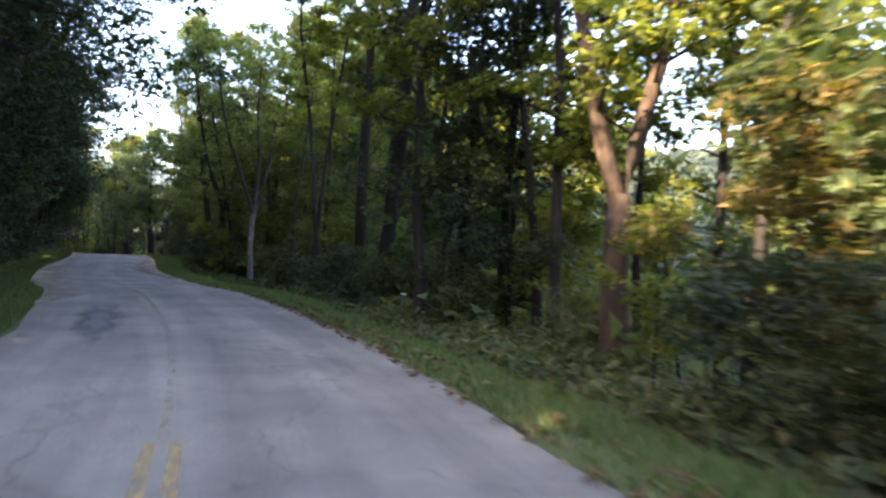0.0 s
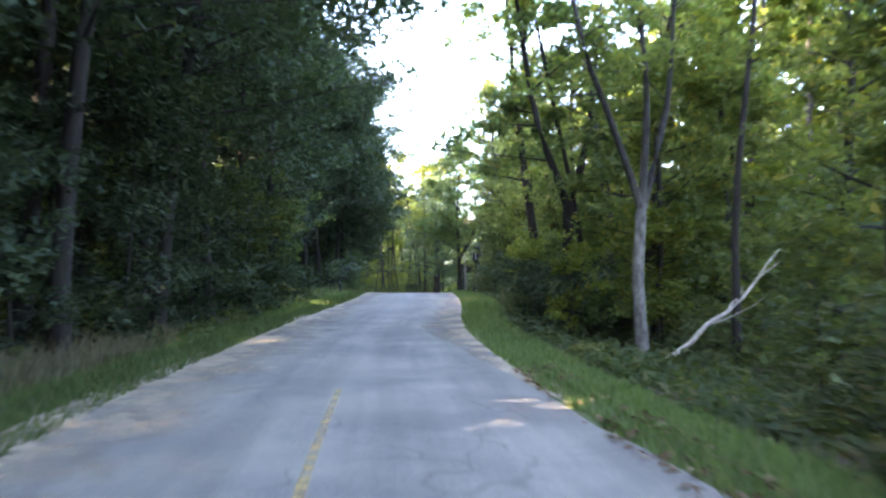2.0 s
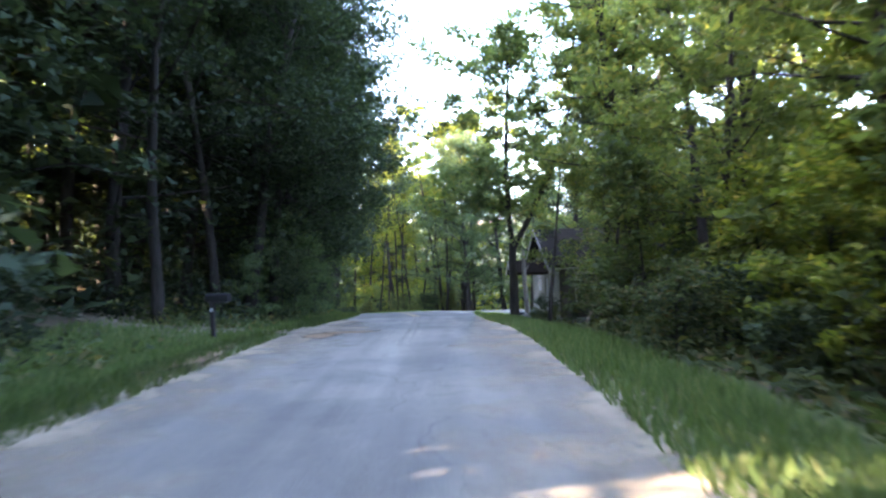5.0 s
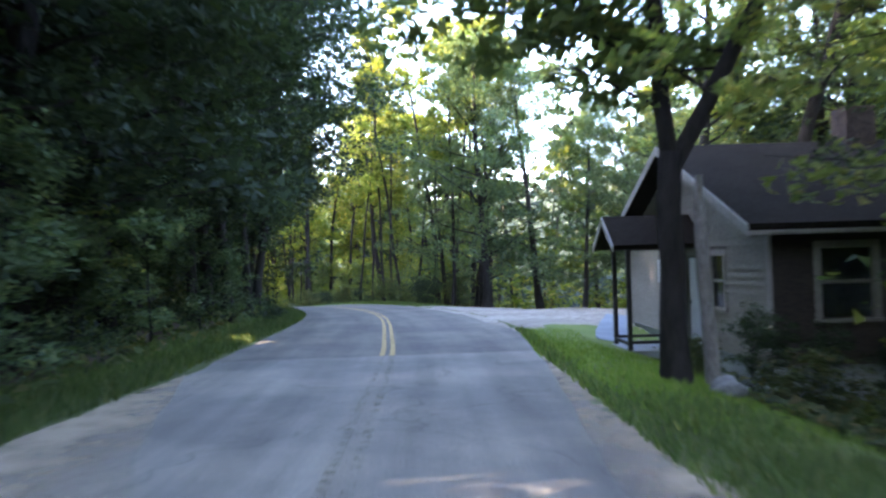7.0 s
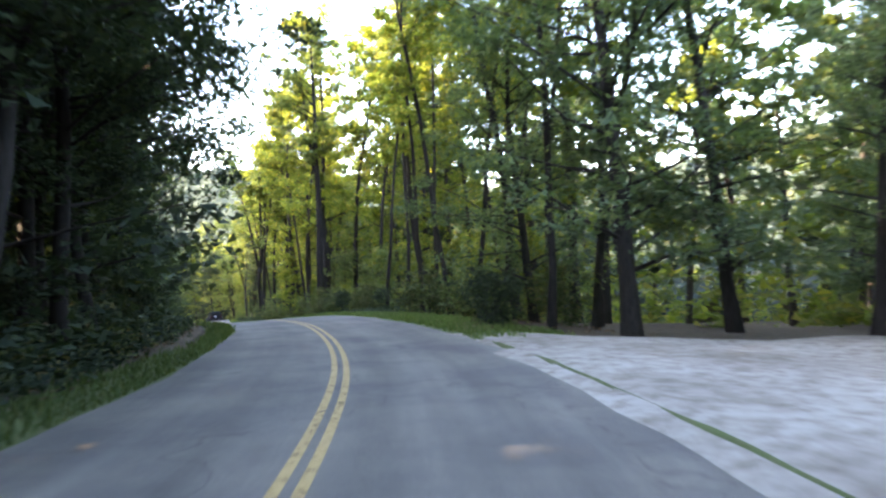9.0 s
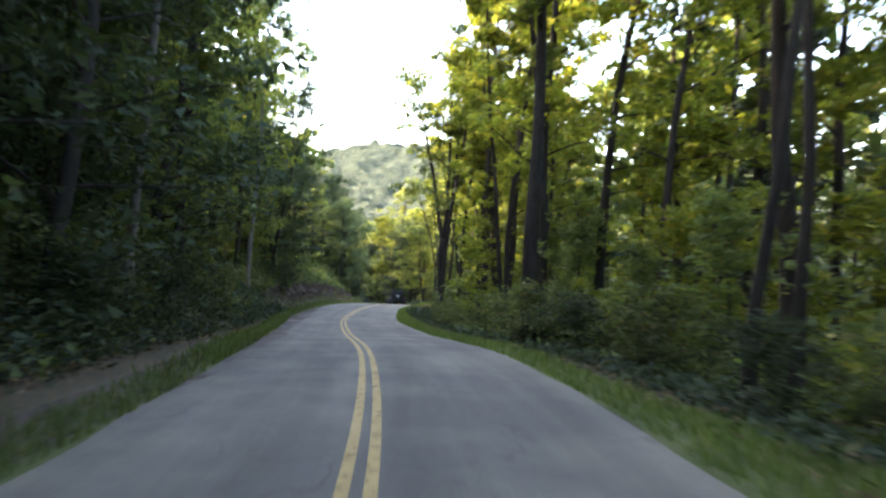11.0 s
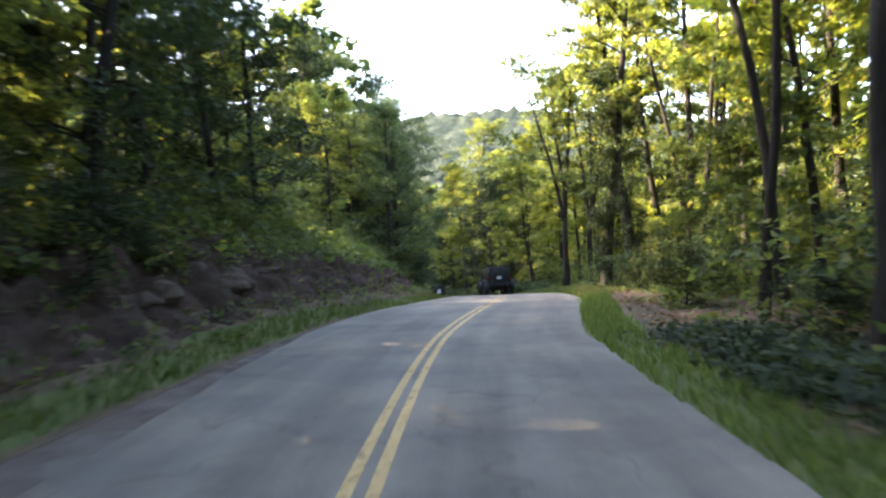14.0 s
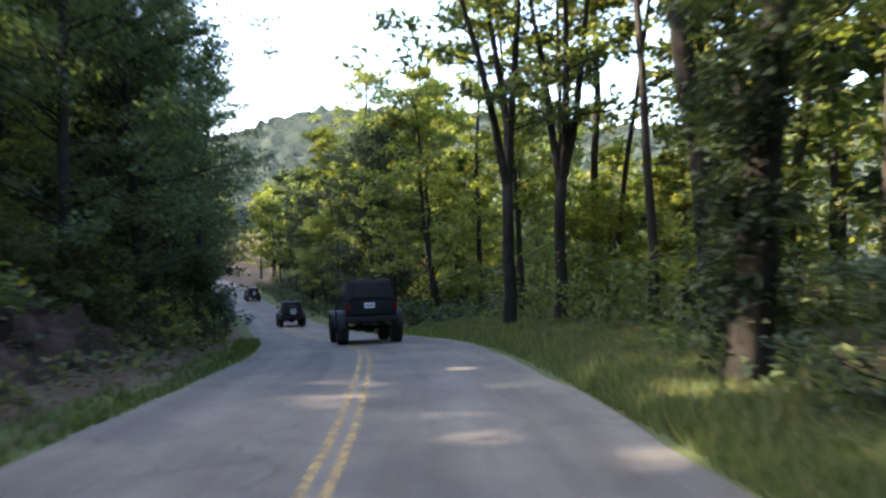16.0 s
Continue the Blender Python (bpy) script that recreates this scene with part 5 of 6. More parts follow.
def far_woods(seed, count):
    """Woods over the far slopes."""
    g = np.random.default_rng(seed)
    i = np.searchsorted(MID[:, 0], g.uniform(-6, 32, count * 2))
    sd = (32 + 250 * g.random(count * 2)**1.5) * np.where(g.random(count * 2) < .5, -1, 1)
    x, y = MID[i, 1] + RIGHT[i, 0] * sd + g.normal(0, 4, len(i)), MID[i, 2] + RIGHT[i, 1] * sd + g.normal(0, 4, len(i))
    _, d = near_road(x, y)
    ok = np.abs(d) > 31
    x, y = x[ok][:count], y[ok][:count]
    z = land(x, y)
    h = g.uniform(9, 17, len(x))
    c = np.concatenate([np.column_stack([x + g.normal(0, 1.6, len(x)), y + g.normal(0, 1.6, len(x)), z + h * f]) for f in (.3, .55, .75, .95)])
    V = leaf_cloud(g, c, np.full(len(c), 3.0), 11, 1.7, .8, 3)
    tagged(new("far_woods", quads("far_woods", V, LEAF_HAZY, 3)), "woods covering the far hillsides, haze tinted into the green", "woods", "", "stuff")


far_woods(301, 3400)


def hill_woods():
    """The closed canopy of the far hillsides."""
    xs, ys = np.arange(-560, 260, 4.0), np.arange(-200, 560, 4.0)
    X, Y = np.meshgrid(xs, ys)
    x, y = X.ravel(), Y.ravel()
    g = np.random.default_rng(9)
    _, d = near_road(x, y)
    a = np.abs(d)
    z = land(x, y) + np.where(a < 46, -3.0, 4 + 6 * np.clip((a - 46) / 40, 0, 1)) + 2.0 * wave(x * .9, y * .9) + g.normal(0, 1.5, len(x))
    x, y = x + g.normal(0, .9, len(x)), y + g.normal(0, .9, len(x))
    idx = np.arange(len(x)).reshape(len(ys), len(xs))
    Fc = np.stack([idx[:-1, :-1].ravel(), idx[:-1, 1:].ravel(), idx[1:, 1:].ravel(), idx[1:, :-1].ravel()], 1)
    Fc = Fc[(a[Fc] > 44).all(1)]
    tagged(new("hill_woods", from_lists("hill_woods", np.stack([x, y, z], 1), Fc, HAZY_CANOPY, True)), "closed green canopy over the hillsides, tinted with painted haze", "woods", "", "stuff")


hill_woods()


def grass(seed, s0, s1, a, b, count, tall, label, material=GRASS):
    g = np.random.default_rng(seed)
    s = g.uniform(s0, s1, count)
    sd = a + (b - a) * g.random(count)
    i = np.clip(np.searchsorted(MID[:, 0], s), 0, len(MID) - 1)
    on = g.uniform(-.025, .025, count) / .05 * PACE[i]
    x, y = MID[i, 1] + RIGHT[i, 0] * sd + TAN[i, 0] * on, MID[i, 2] + RIGHT[i, 1] * sd + TAN[i, 1] * on
    edge = road_left(MID[i, 0]) if b < 0 else road_right(MID[i, 0])
    reach = np.interp(MID[i, 0], (2.0, 2.3, 3.6, 3.9, 4.4, 5.0, 7.0, 7.5, 8.5, 10.5), (2.1, 3.2, 3.2, 2.1, 2.1, 5.5, 5.5, 2.1, 2.1, .75)) if b < 0 else np.interp(MID[i, 0], (8, 10.9, 11.8, 16.1, 16.9), (4.0, 2.6, .7, .9, 3.4))
    keep_ = (np.abs(sd) > edge + .02) & (np.abs(sd) < edge + reach + g.normal(0, .12, count)) & ((wave(x * 3.1, y * 2.7) + g.normal(0, .45, count)) > -.55)
    if b < 0:
        keep_ &= ~((np.abs(s - 6.95) < .22 + g.normal(0, .05, count)) & (g.random(count) < .8))
    if b > 0:
        uv = np.array([house_uv(p, q) for p, q in zip(x, y)])
        keep_ &= ~((uv[:, 0] > 15.5) & (uv[:, 0] < 33) & (sd > 3.2))
        keep_ &= ~((s > 8.75) & (s < 10.1))
        keep_ &= ~((s > 7.75) & (s < 8.75) & (sd > edge + .25) & (tall > .09))
        walk_v = 4.2 + 1.9 * (np.clip(uv[:, 0] - 12.4, 0, 9.5) / 9.5)**1.3
        keep_ &= ~((uv[:, 0] > 9.9) & (uv[:, 0] < 23) & (uv[:, 1] > walk_v - .75))
    x, y, sd = x[keep_], y[keep_], sd[keep_]
    n = len(x)
    z = land(x, y) + .05
    h = tall * (.5 + .8 * g.random(n)) * (1 + .5 * wave(x * .8, y * .8))
    ang = g.uniform(0, 6.28, n)
    w = .012 + .014 * g.random(n)
    lean = g.normal(0, .35, (n, 2)) * h[:, None]
    A = np.column_stack([x - np.cos(ang) * w, y - np.sin(ang) * w, z - .02])
    B = np.column_stack([x + np.cos(ang) * w, y + np.sin(ang) * w, z - .02])
    C = np.column_stack([x + lean[:, 0], y + lean[:, 1], z + h])
    V = np.stack([A, B, C], 1).reshape(-1, 3)
    tagged(new("grass", quads("grass", V, material, 3)), label, "grass", "", "stuff")


def litter(seed, s0, s1, a, b, count, label):
    """Fallen leaves lying on the ground."""
    g = np.random.default_rng(seed)
    s, sd = g.uniform(s0, s1, count), a + (b - a) * g.random(count)
    x0, y0, rx, ry = (np.interp(s, MID[:, 0], c) for c in (MID[:, 1], MID[:, 2], RIGHT[:, 0], RIGHT[:, 1]))
    x, y = x0 + rx * sd, y0 + ry * sd
    ok = wave(x * 2.1, y * 1.9) + g.normal(0, .4, count) > -.1
    x, y = x[ok], y[ok]
    n = len(x)
    z = land(x, y) + np.where(np.abs(sd[ok]) < 3.3, .07, .085) + g.uniform(0, .03, n)
    w, l, ang = g.uniform(.02, .04, n), g.uniform(.05, .09, n), g.uniform(0, 6.28, n)
    c, d = np.cos(ang), np.sin(ang)
    up = g.uniform(0, .05, (2, n))
    V = np.stack([np.column_stack([x - c * l, y - d * l, z]), np.column_stack([x + d * w, y - c * w, z + up[0]]),
                  np.column_stack([x + c * l, y + d * l, z + up[1] * .6]), np.column_stack([x - d * w, y + c * w, z + up[1]])], 1).reshape(-1, 3)
    tagged(new("fallen_leaves", quads("fallen_leaves", V, DRY_LEAF, 4)), label, "leaf litter", "", "stuff")


litter(701, 14.5, 16.8, 4.2, 10.5, 9000, "dry brown leaves strewn on bare soil")
litter(702, 9.8, 17.4, -3.5, -7.0, 9000, "dry brown leaves strewn on the bank")
litter(703, -.4, 3.2, 2.85, 3.6, 3000, "dry brown leaves along the asphalt edge")
litter(704, 10.4, 14.5, 3.6, 8.0, 5000, "dry brown leaves beneath the trees")

grass(401, -.5, 19, 2.7, 4.5, 130000, .16, "green grass blades on the verge")
grass(406, -.5, 9.5, -5.0, -4.2, 24000, .2, "green grass blades on the verge")
grass(407, 10.35, 11.9, 4.4, 6.2, 16000, .16, "green grass blades on the verge")
grass(402, -.5, 19, -4.3, -2.1, 130000, .15, "green grass blades on the verge")
grass(403, 7.6, 9.0, 3.0, 7.0, 26000, .08, "mown lawn beside the house", LAWN_GRASS)
grass(404, 16.2, 18.5, 3.2, 6.6, 42000, .22, "tall olive wild grass on the verge", WILD_GRASS)
thicket("thicket", 211, LEAF_OLIVE, 460, 16.3, 18.4, 4.2, 6.8, .3, 18, .12, .28, "olive weeds among the tall grass", .05)
grass(408, 2.2, 3.7, -5.7, -4.5, 9000, .5, "tall dry pale weeds along the wood's edge", DRY_WEED)
grass(405, 4.6, 7.4, -8.5, -4.0, 36000, .2, "tall wild grass by the driveway")

# ---- vehicles ----
def wheel(parent, x, y, R=.44, w=.34):
    out = 1 if x > 0 else -1
    prof = [(R * .55, -w / 2), (R * .82, -w / 2), (R * .95, -w * .44), (R, -w * .3), (R, w * .3), (R * .95, w * .44), (R * .82, w / 2), (R * .55, w / 2), (R * .5, 0), (R * .55, -w / 2)]
    bm = lathe(bmesh.new(), prof, 28)
    for k in range(28):                      # tread lugs
        a = 2 * math.pi * k / 28
        box(bm, -w * .42 + (k % 2) * .06, w * .42 - ((k + 1) % 2) * .06, -.022, .022, R - .012, R + .014, m=Matrix.Rotation(a, 4, "X"))
    hub = new("wheel")
    hub.parent = parent
    hub.location = (x, y, R)
    part("tyre", bm, RUBBER, hub)
    rim = lathe(bmesh.new(), [(.0, out * w * .22), (R * .14, out * w * .24), (R * .2, out * w * .12), (R * .5, out * w * .18), (R * .56, out * w * .40), (R * .58, out * w * .40), (R * .58, -out * w * .4), (0, -out * w * .4)], 24)
    for k in range(5):
        box(rim, out * w * .12 - .02, out * w * .12 + .03, -.035, .035, R * .12, R * .56, .008, m=Matrix.Rotation(2 * math.pi * k / 5, 4, "X"))
    part("rim", rim, METAL, hub, "dull metal rim")


def off_roader(m, label, spare=False):
    """A boxy off-road vehicle, nose to +y, on lifted suspension."""
    t = thing("off_road_vehicle", m, label, "vehicle", "convoy of off-road vehicles")
    bm = prism(bmesh.new(), [(-1.95, .78), (-1.95, 1.28), (.75, 1.30), (.80, 1.27), (1.95, 1.20), (2.0, 1.0), (2.0, .78)], "x", -.76, .76)
    bmesh.ops.bevel(bm, geom=list(bm.edges), offset=.035, segments=2, affect="EDGES")
    part("body", bm, PAINT_BLACK, t)
    top = boxed(-.72, .72, -1.92, .62, 1.27, 1.90, .06, (.88, .93))
    part("hardtop", top, PLASTIC, t)
    g = boxed(-.54, .54, -1.915, -1.875, 1.36, 1.80, .015, m=Matrix.Translation((0, -.02, 0)) @ Matrix.Translation((0, -1.9, 1.5)) @ Matrix.Rotation(radians(-8), 4, "X") @ Matrix.Translation((0, 1.9, -1.5)))
    part("rear_window", g, DARK_GLASS, t, "tinted rear window")
    for sx in (-1, 1):
        part("side_window", boxed(sx * .69 - .012, sx * .69 + .012, -1.5, .35, 1.42, 1.76, .01, m=Matrix.Translation((-sx * .015, 0, 0))), DARK_GLASS, t, "tinted side window")
    part("windscreen", prism(bmesh.new(), [(.60, 1.30), (.66, 1.30), (.50, 1.84), (.46, 1.84)], "x", -.62, .62), DARK_GLASS, t, "sloping windscreen")
    part("tailgate", boxed(-.60, .60, -1.985, -1.945, .86, 1.24, .02), PAINT_BLACK, t)
    part("rear_bumper", boxed(-.80, .80, -2.14, -1.96, .64, .80, .03), PLASTIC, t, "black plastic rear bumper")
    part("front_bumper", boxed(-.85, .85, 1.99, 2.2, .66, .84, .03), PLASTIC, t)
    pl = part("licence_plate", boxed(-.20, .10, -2.006, -1.988, 1.06, 1.21, .006), PLATE, t, "white licence plate")
    for k in range(5):
        part("bar", boxed(-.165 + k * .05, -.135 + k * .05, -2.0085, -2.0062, 1.105, 1.165), PLASTIC, pl)
    for sx in (-1, 1):
        part("tail_light", boxed(sx * .70 - .065, sx * .70 + .065, -2.0, -1.94, .98, 1.20, .015), TAIL_RED, t, "red tail light")
        part("side_mirror", boxed(sx * .90 - .09, sx * .90 + .09, .50, .60, 1.36, 1.54, .025), PLASTIC, t)
        for y in (-1.28, 1.28):
            arc = [(y + math.cos(a) * r, .46 + math.sin(a) * r) for r, seq in ((.58, range(13)), (.52, range(12, -1, -1))) for a in [math.pi * k / 12 for k in seq]]
            part("fender", prism(bmesh.new(), arc, "x", min(sx * .74, sx * .98), max(sx * .74, sx * .98)), PLASTIC, t, "black plastic fender flare")
            wheel(t, sx * .82, y)
        part("rock_slider", boxed(sx * .78 - .05, sx * .78 + .05, -.72, .72, .62, .72, .02), PLASTIC, t)
    for y in (-1.28, 1.28):
        V, Fc = tube([], [], [(-.7, y, .46), (-.2, y, .46), (-.1, y, .45), (.1, y, .45), (.2, y, .46), (.7, y, .46)], [.045, .045, .14, .14, .045, .045], 10)
        o = new("axle", from_lists("axle", V, Fc, PLASTIC, True))
        o.parent = t
    V, Fc = tube([], [], [(.45, -1.5, .62), (.47, -1.9, .62), (.5, -2.1, .60)], [.035] * 3, 8)
    o = new("exhaust", from_lists("exhaust", V, Fc, METAL, True))
    o.parent = t
    part("frame", boxed(-.45, .45, -1.8, 1.8, .60, .80, .02), PLASTIC, t)
    if spare:
        sp = lathe(bmesh.new(), [(.20, -2.02), (.36, -2.02), (.43, -2.06), (.44, -2.16), (.42, -2.26), (.30, -2.28), (.20, -2.24), (.20, -2.02)], 28, "y")
        bmesh.ops.translate(sp, verts=sp.verts, vec=(.05, 0, 1.18))
        s = part("spare_tyre", sp, RUBBER, t, "spare tyre on the tailgate")
        ring = lathe(bmesh.new(), [(.12, -2.24), (.20, -2.24), (.21, -2.26), (.12, -2.27), (.12, -2.24)], 28, "y")
        bmesh.ops.translate(ring, verts=ring.verts, vec=(.05, 0, 1.18))
        part("rim", ring, PLATE, s, "pale rim ring")
    return t


def on_road(s, side):
    i = int(np.searchsorted(MID[:, 0], s))
    x, y = spot(s, side)
    a, b = MID[i - 8], MID[i + 8]
    pitch = math.degrees(math.atan2(b[3] - a[3], np.hypot(*(b[1:3] - a[1:3]))))
    return pose(x, y, MID[i, 3] + .004, pitch, 0, math.degrees(math.atan2(-TAN[i, 0], TAN[i, 1])))


off_roader(on_road(17.9, .68), "black lifted off-road vehicle driving ahead on asphalt")
off_roader(on_road(20.6, .55), "dark off-road vehicle with spare tyre on asphalt", True)
off_roader(on_road(24.4, 1.5), "small distant dark off-road vehicle on asphalt", True)


# ---- the house by the road ----
HZ = ground_z(-34.2, 85.0) - .02
V0, V1, U0, U1, EAVE, RIDGE = 5.7, 15.5, 7.3, 16.7, 2.75, 4.7
UM = (U0 + U1) / 2


def wall_boxes(bm, along, a0, a1, z0, z1, p0, p1, holes):
    """A wall of thickness p0..p1 along x or y, with the holes left open."""
    def put(a, b, c, d):
        if b - a > .01 and d - c > .01:
            box(bm, *((p0, p1, a, b) if along == "y" else (a, b, p0, p1)), c, d)
    x = a0
    for (ha, hb, hc, hd) in sorted(holes):
        put(x, ha, z0, z1)
        put(ha, hb, z0, hc)
        put(ha, hb, hd, z1)
        x = hb
    put(x, a1, z0, z1)
    return bm


def window(parent, along, a, b, c, d, face, out, name="window"):
    """A framed window in a wall; face: the wall's outer plane, out: +1 or -1."""
    w = new(name)
    w.parent = parent
    def bx(a0, a1, c0, c1, t0, t1, bev=.006):
        p = sorted((face + out * t0, face + out * t1))
        return boxed(*((p[0], p[1], a0, a1) if along == "y" else (a0, a1, p[0], p[1])), c0, c1, bev)
    e = .11
    part("window_frame", bx(a - e, a + .02, c - .02, d + e, -.06, .05), TRIM, w, "weathered trim board")
    part("window_frame", bx(b - .02, b + e, c - .02, d + e, -.06, .05), TRIM, w, "weathered trim board")
    part("window_frame", bx(a + .024, b - .024, d - .02, d + e, -.06, .048), TRIM, w, "weathered trim board")
    part("window_sill", bx(a - e - .03, b + e + .03, c - .09, c - .024, -.06, .09), TRIM, w)
    part("sash_rail", bx(a + .024, b - .024, (c + d) / 2 - .03, (c + d) / 2 + .03, -.05, -.005), TRIM, w)
    m = (a + b) / 2
    wide = b - a > 1.1
    if wide:
        part("mullion", bx(m - .06, m + .06, c, d - .024, -.055, .03), TRIM, w)
    for q0, q1 in (((a + .024, m - .064), (m + .064, b - .024)) if wide else ((a + .024, b - .024),)):
        part("pane", bx(q0, q1, c, d - .024, -.04, -.03, 0), GLASS, w, "dark window glass")
        # dark sheet set behind the pane in place of the room's darkness
        part("dark_backing", bx(q0, q1, c, d - .024, -.30, -.28, 0), POST_DARK, w, "dark sheet standing for the unlit room")
    return w


def house():
    h = thing("house", pose(HOUSE_AT[0] + .13, HOUSE_AT[1] + .06, HZ, 0, 0, 26), "small cream clapboard house with dark shingle roof", "house")
    west_holes = [(9.35, 10.1, 1.05, 2.15), (10.75, 11.65, .12, 2.12)]
    south_holes = [(6.55, 7.5, 1.0, 2.25), (8.2, 9.8, 1.0, 2.25), (12.0, 13.4, 1.0, 2.25)]
    part("foundation", boxed(V0 + .03, V1, U0 + .03, U1, -.9, .16), CONCRETE, h, "grey concrete foundation")
    bm = wall_boxes(bmesh.new(), "y", U0, U1, .16, EAVE, V0, V0 + .12, west_holes)
    prism(bm, [(U0, EAVE), (U1, EAVE), (UM, RIDGE - .06)], "x", V0, V0 + .12)
    wall = part("wall", bm, SIDING, h)
    # this wall alone gets the darker siding that carries the tree shade
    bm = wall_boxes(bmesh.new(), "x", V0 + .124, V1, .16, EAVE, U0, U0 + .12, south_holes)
    wall_s = part("wall", bm, SIDING_SHADED, h, "dark brown clapboard wall with tree shade in its colour")
    part("wall", wall_boxes(bmesh.new(), "x", V0 + .124, V1, .16, EAVE, U1 - .12, U1, []), SIDING, h)
    bm = wall_boxes(bmesh.new(), "y", U0 + .124, U1 - .124, .16, EAVE, V1 - .12, V1, [])
    prism(bm, [(U0, EAVE + .004), (U1, EAVE + .004), (UM, RIDGE - .06)], "x", V1 - .12, V1)
    part("wall", bm, SIDING, h)
    # clapboards, each its own piece
    pitch, slope = .155, (RIDGE - EAVE) / (UM - U0)
    def board(along, a, b, z, face, out, parent, paint):
        prof = [(face, z), (face + out * .046, z), (face + out * .006, z + pitch * 1.06), (face, z + pitch * 1.06)]
        bm = bmesh.new()
        if along == "y":
            prism(bm, prof, "y", a, b)
        else:
            prism(bm, prof, "x", a, b)
        part("board", bm, paint, parent)
    def runs(a0, a1, z, holes):
        x, out = a0, []
        for ha, hb, hc, hd in sorted(holes):
            if z + pitch > hc - .1 and z < hd + .1:
                out.append((x, ha - .1))
                x = hb + .1
        out.append((x, a1))
        return [(a, b) for a, b in out if b - a > .05]
    z = .16
    while z < RIDGE - .3:
        cut = max(0, (z + pitch - EAVE) / slope)
        for a, b in runs(U0 + cut, U1 - cut, z, west_holes):
            board("y", a, b, z, V0 - .001, -1, wall, SIDING)
        z += pitch
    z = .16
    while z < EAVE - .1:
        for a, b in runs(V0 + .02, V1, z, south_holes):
            board("x", a, b, z, U0 - .001, -1, wall_s, SIDING_SHADED)
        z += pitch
    for (y, nm) in ((U0 - .035, "corner_board"), (U1 - .06, "corner_board")):
        part(nm, boxed(V0 - .06, V0 - .002, y, y + .11, .1, EAVE, .006), TRIM, h, "weathered corner board")
    # roof
    over, th = .55, .12
    for sgn in (-1, 1):
        e = UM + sgn * (UM - U0 + .45)
        ze = RIDGE - (UM - U0 + .45) * slope
        out = [(UM, RIDGE), (UM, RIDGE + th), (e, ze + th), (e, ze)]
        part("roof", prism(bmesh.new(), out, "x", V0 - over, V1 + .4), SHINGLE, h, "dark shingle roof slope")
        part("fascia", prism(bmesh.new(), [(UM, RIDGE - .10), (UM, RIDGE + .10), (e, ze + .10), (e, ze - .10)], "x", V0 - over - .035, V0 - over - .004), TRIM, h, "pale gable fascia board")
        part("gutter", boxed(V0 - over, V1 + .3, e - .05 if sgn > 0 else e - .06, e + .06 if sgn > 0 else e + .05, ze - .08, ze - .004, .01), TRIM, h, "pale eaves board")
    part("chimney", boxed(9.6, 10.3, UM - .35, UM + .35, RIDGE - .3, RIDGE + .9, .02), ROCK, h)
    window(h, "y", *west_holes[0][:2], *west_holes[0][2:], V0, -1)
    for hole in south_holes:
        window(h, "x", *hole[:2], *hole[2:], U0, -1)
    d = part("door", boxed(V0 + .02, V0 + .07, 10.79, 11.61, .13, 2.09, .008), WHITE, h, "pale panelled front door")
    for zz in (.35, 1.25):
        for yy in (10.88, 11.24):
            part("door_panel", boxed(V0 + .008, V0 + .018, yy, yy + .28, zz, zz + .65, .004), WHITE, d)
    part("handle", boxed(V0 - .03, V0 + .018, 11.50, 11.54, 1.0, 1.12, .008), METAL, d, "metal handle")
    for y0, y1 in ((10.64, 10.745), (11.655, 11.76)):
        part("door_frame", boxed(V0 - .05, V0 + .1, y0, y1, .12, 2.22, .006), TRIM, h)
    part("door_frame", boxed(V0 - .05, V0 + .1, 10.749, 11.651, 2.125, 2.22, .006), TRIM, h)
    nb = part("notice_board", boxed(V0 - .085, V0 - .044, 13.2, 13.75, 1.45, 2.05, .01), WHITE, h, "white notice board on the wall")
    for k in range(4):
        part("bar", boxed(V0 - .089, V0 - .0862, 13.27, 13.67, 1.55 + k * .11, 1.59 + k * .11), TRIM, nb)
    # porch
    P0, P1, PX = 10.5, 12.25, 4.0
    pm = (P0 + P1) / 2
    part("porch_slab", boxed(PX - .25, V0 - .04, P0 + .1, P1 - .1, -.5, .06, .02), CONCRETE, h, "grey concrete porch slab")
    for y in (P0 + .22, P1 - .22):
        part("porch_post", boxed(PX, PX + .095, y - .048, y + .048, .06, 2.30, .008), POST_DARK, h, "dark painted post")
    for y in (P0 + .22, P1 - .22):
        part("porch_rail", boxed(PX + .1, V0 - .06, y - .03, y + .03, .20, .27, .006), POST_DARK, h)
    part("porch_rail", boxed(PX + .01, PX + .07, P0 + .27, P1 - .27, .16, .23, .006), POST_DARK, h)
    part("porch_beam", boxed(PX - .02, V0 - .04, P0 + .16, P0 + .28, 2.30, 2.42, .006), POST_DARK, h)
    part("porch_beam", boxed(PX - .02, V0 - .04, P1 - .28, P1 - .16, 2.30, 2.42, .006), POST_DARK, h)
    for sgn in (-1, 1):
        e = pm + sgn * (P1 - P0 + .35) / 2
        out = [(pm, 3.02), (pm, 3.11), (e, 2.42), (e, 2.33)]
        part("porch_roof", prism(bmesh.new(), out, "x", PX - .35, V0 - .035), SHINGLE, h, "dark shingle porch roof")
        part("porch_fascia", prism(bmesh.new(), [(pm, 2.93), (pm, 3.09), (e, 2.40), (e, 2.27)], "x", PX - .385, PX - .354), TRIM, h, "pale fascia board")
    part("porch_gable", prism(bmesh.new(), [(P0 + .1, 2.44), (P1 - .1, 2.44), (pm, 2.98)], "x", PX - .02, PX + .03), SIDING, h)
    return h


house()


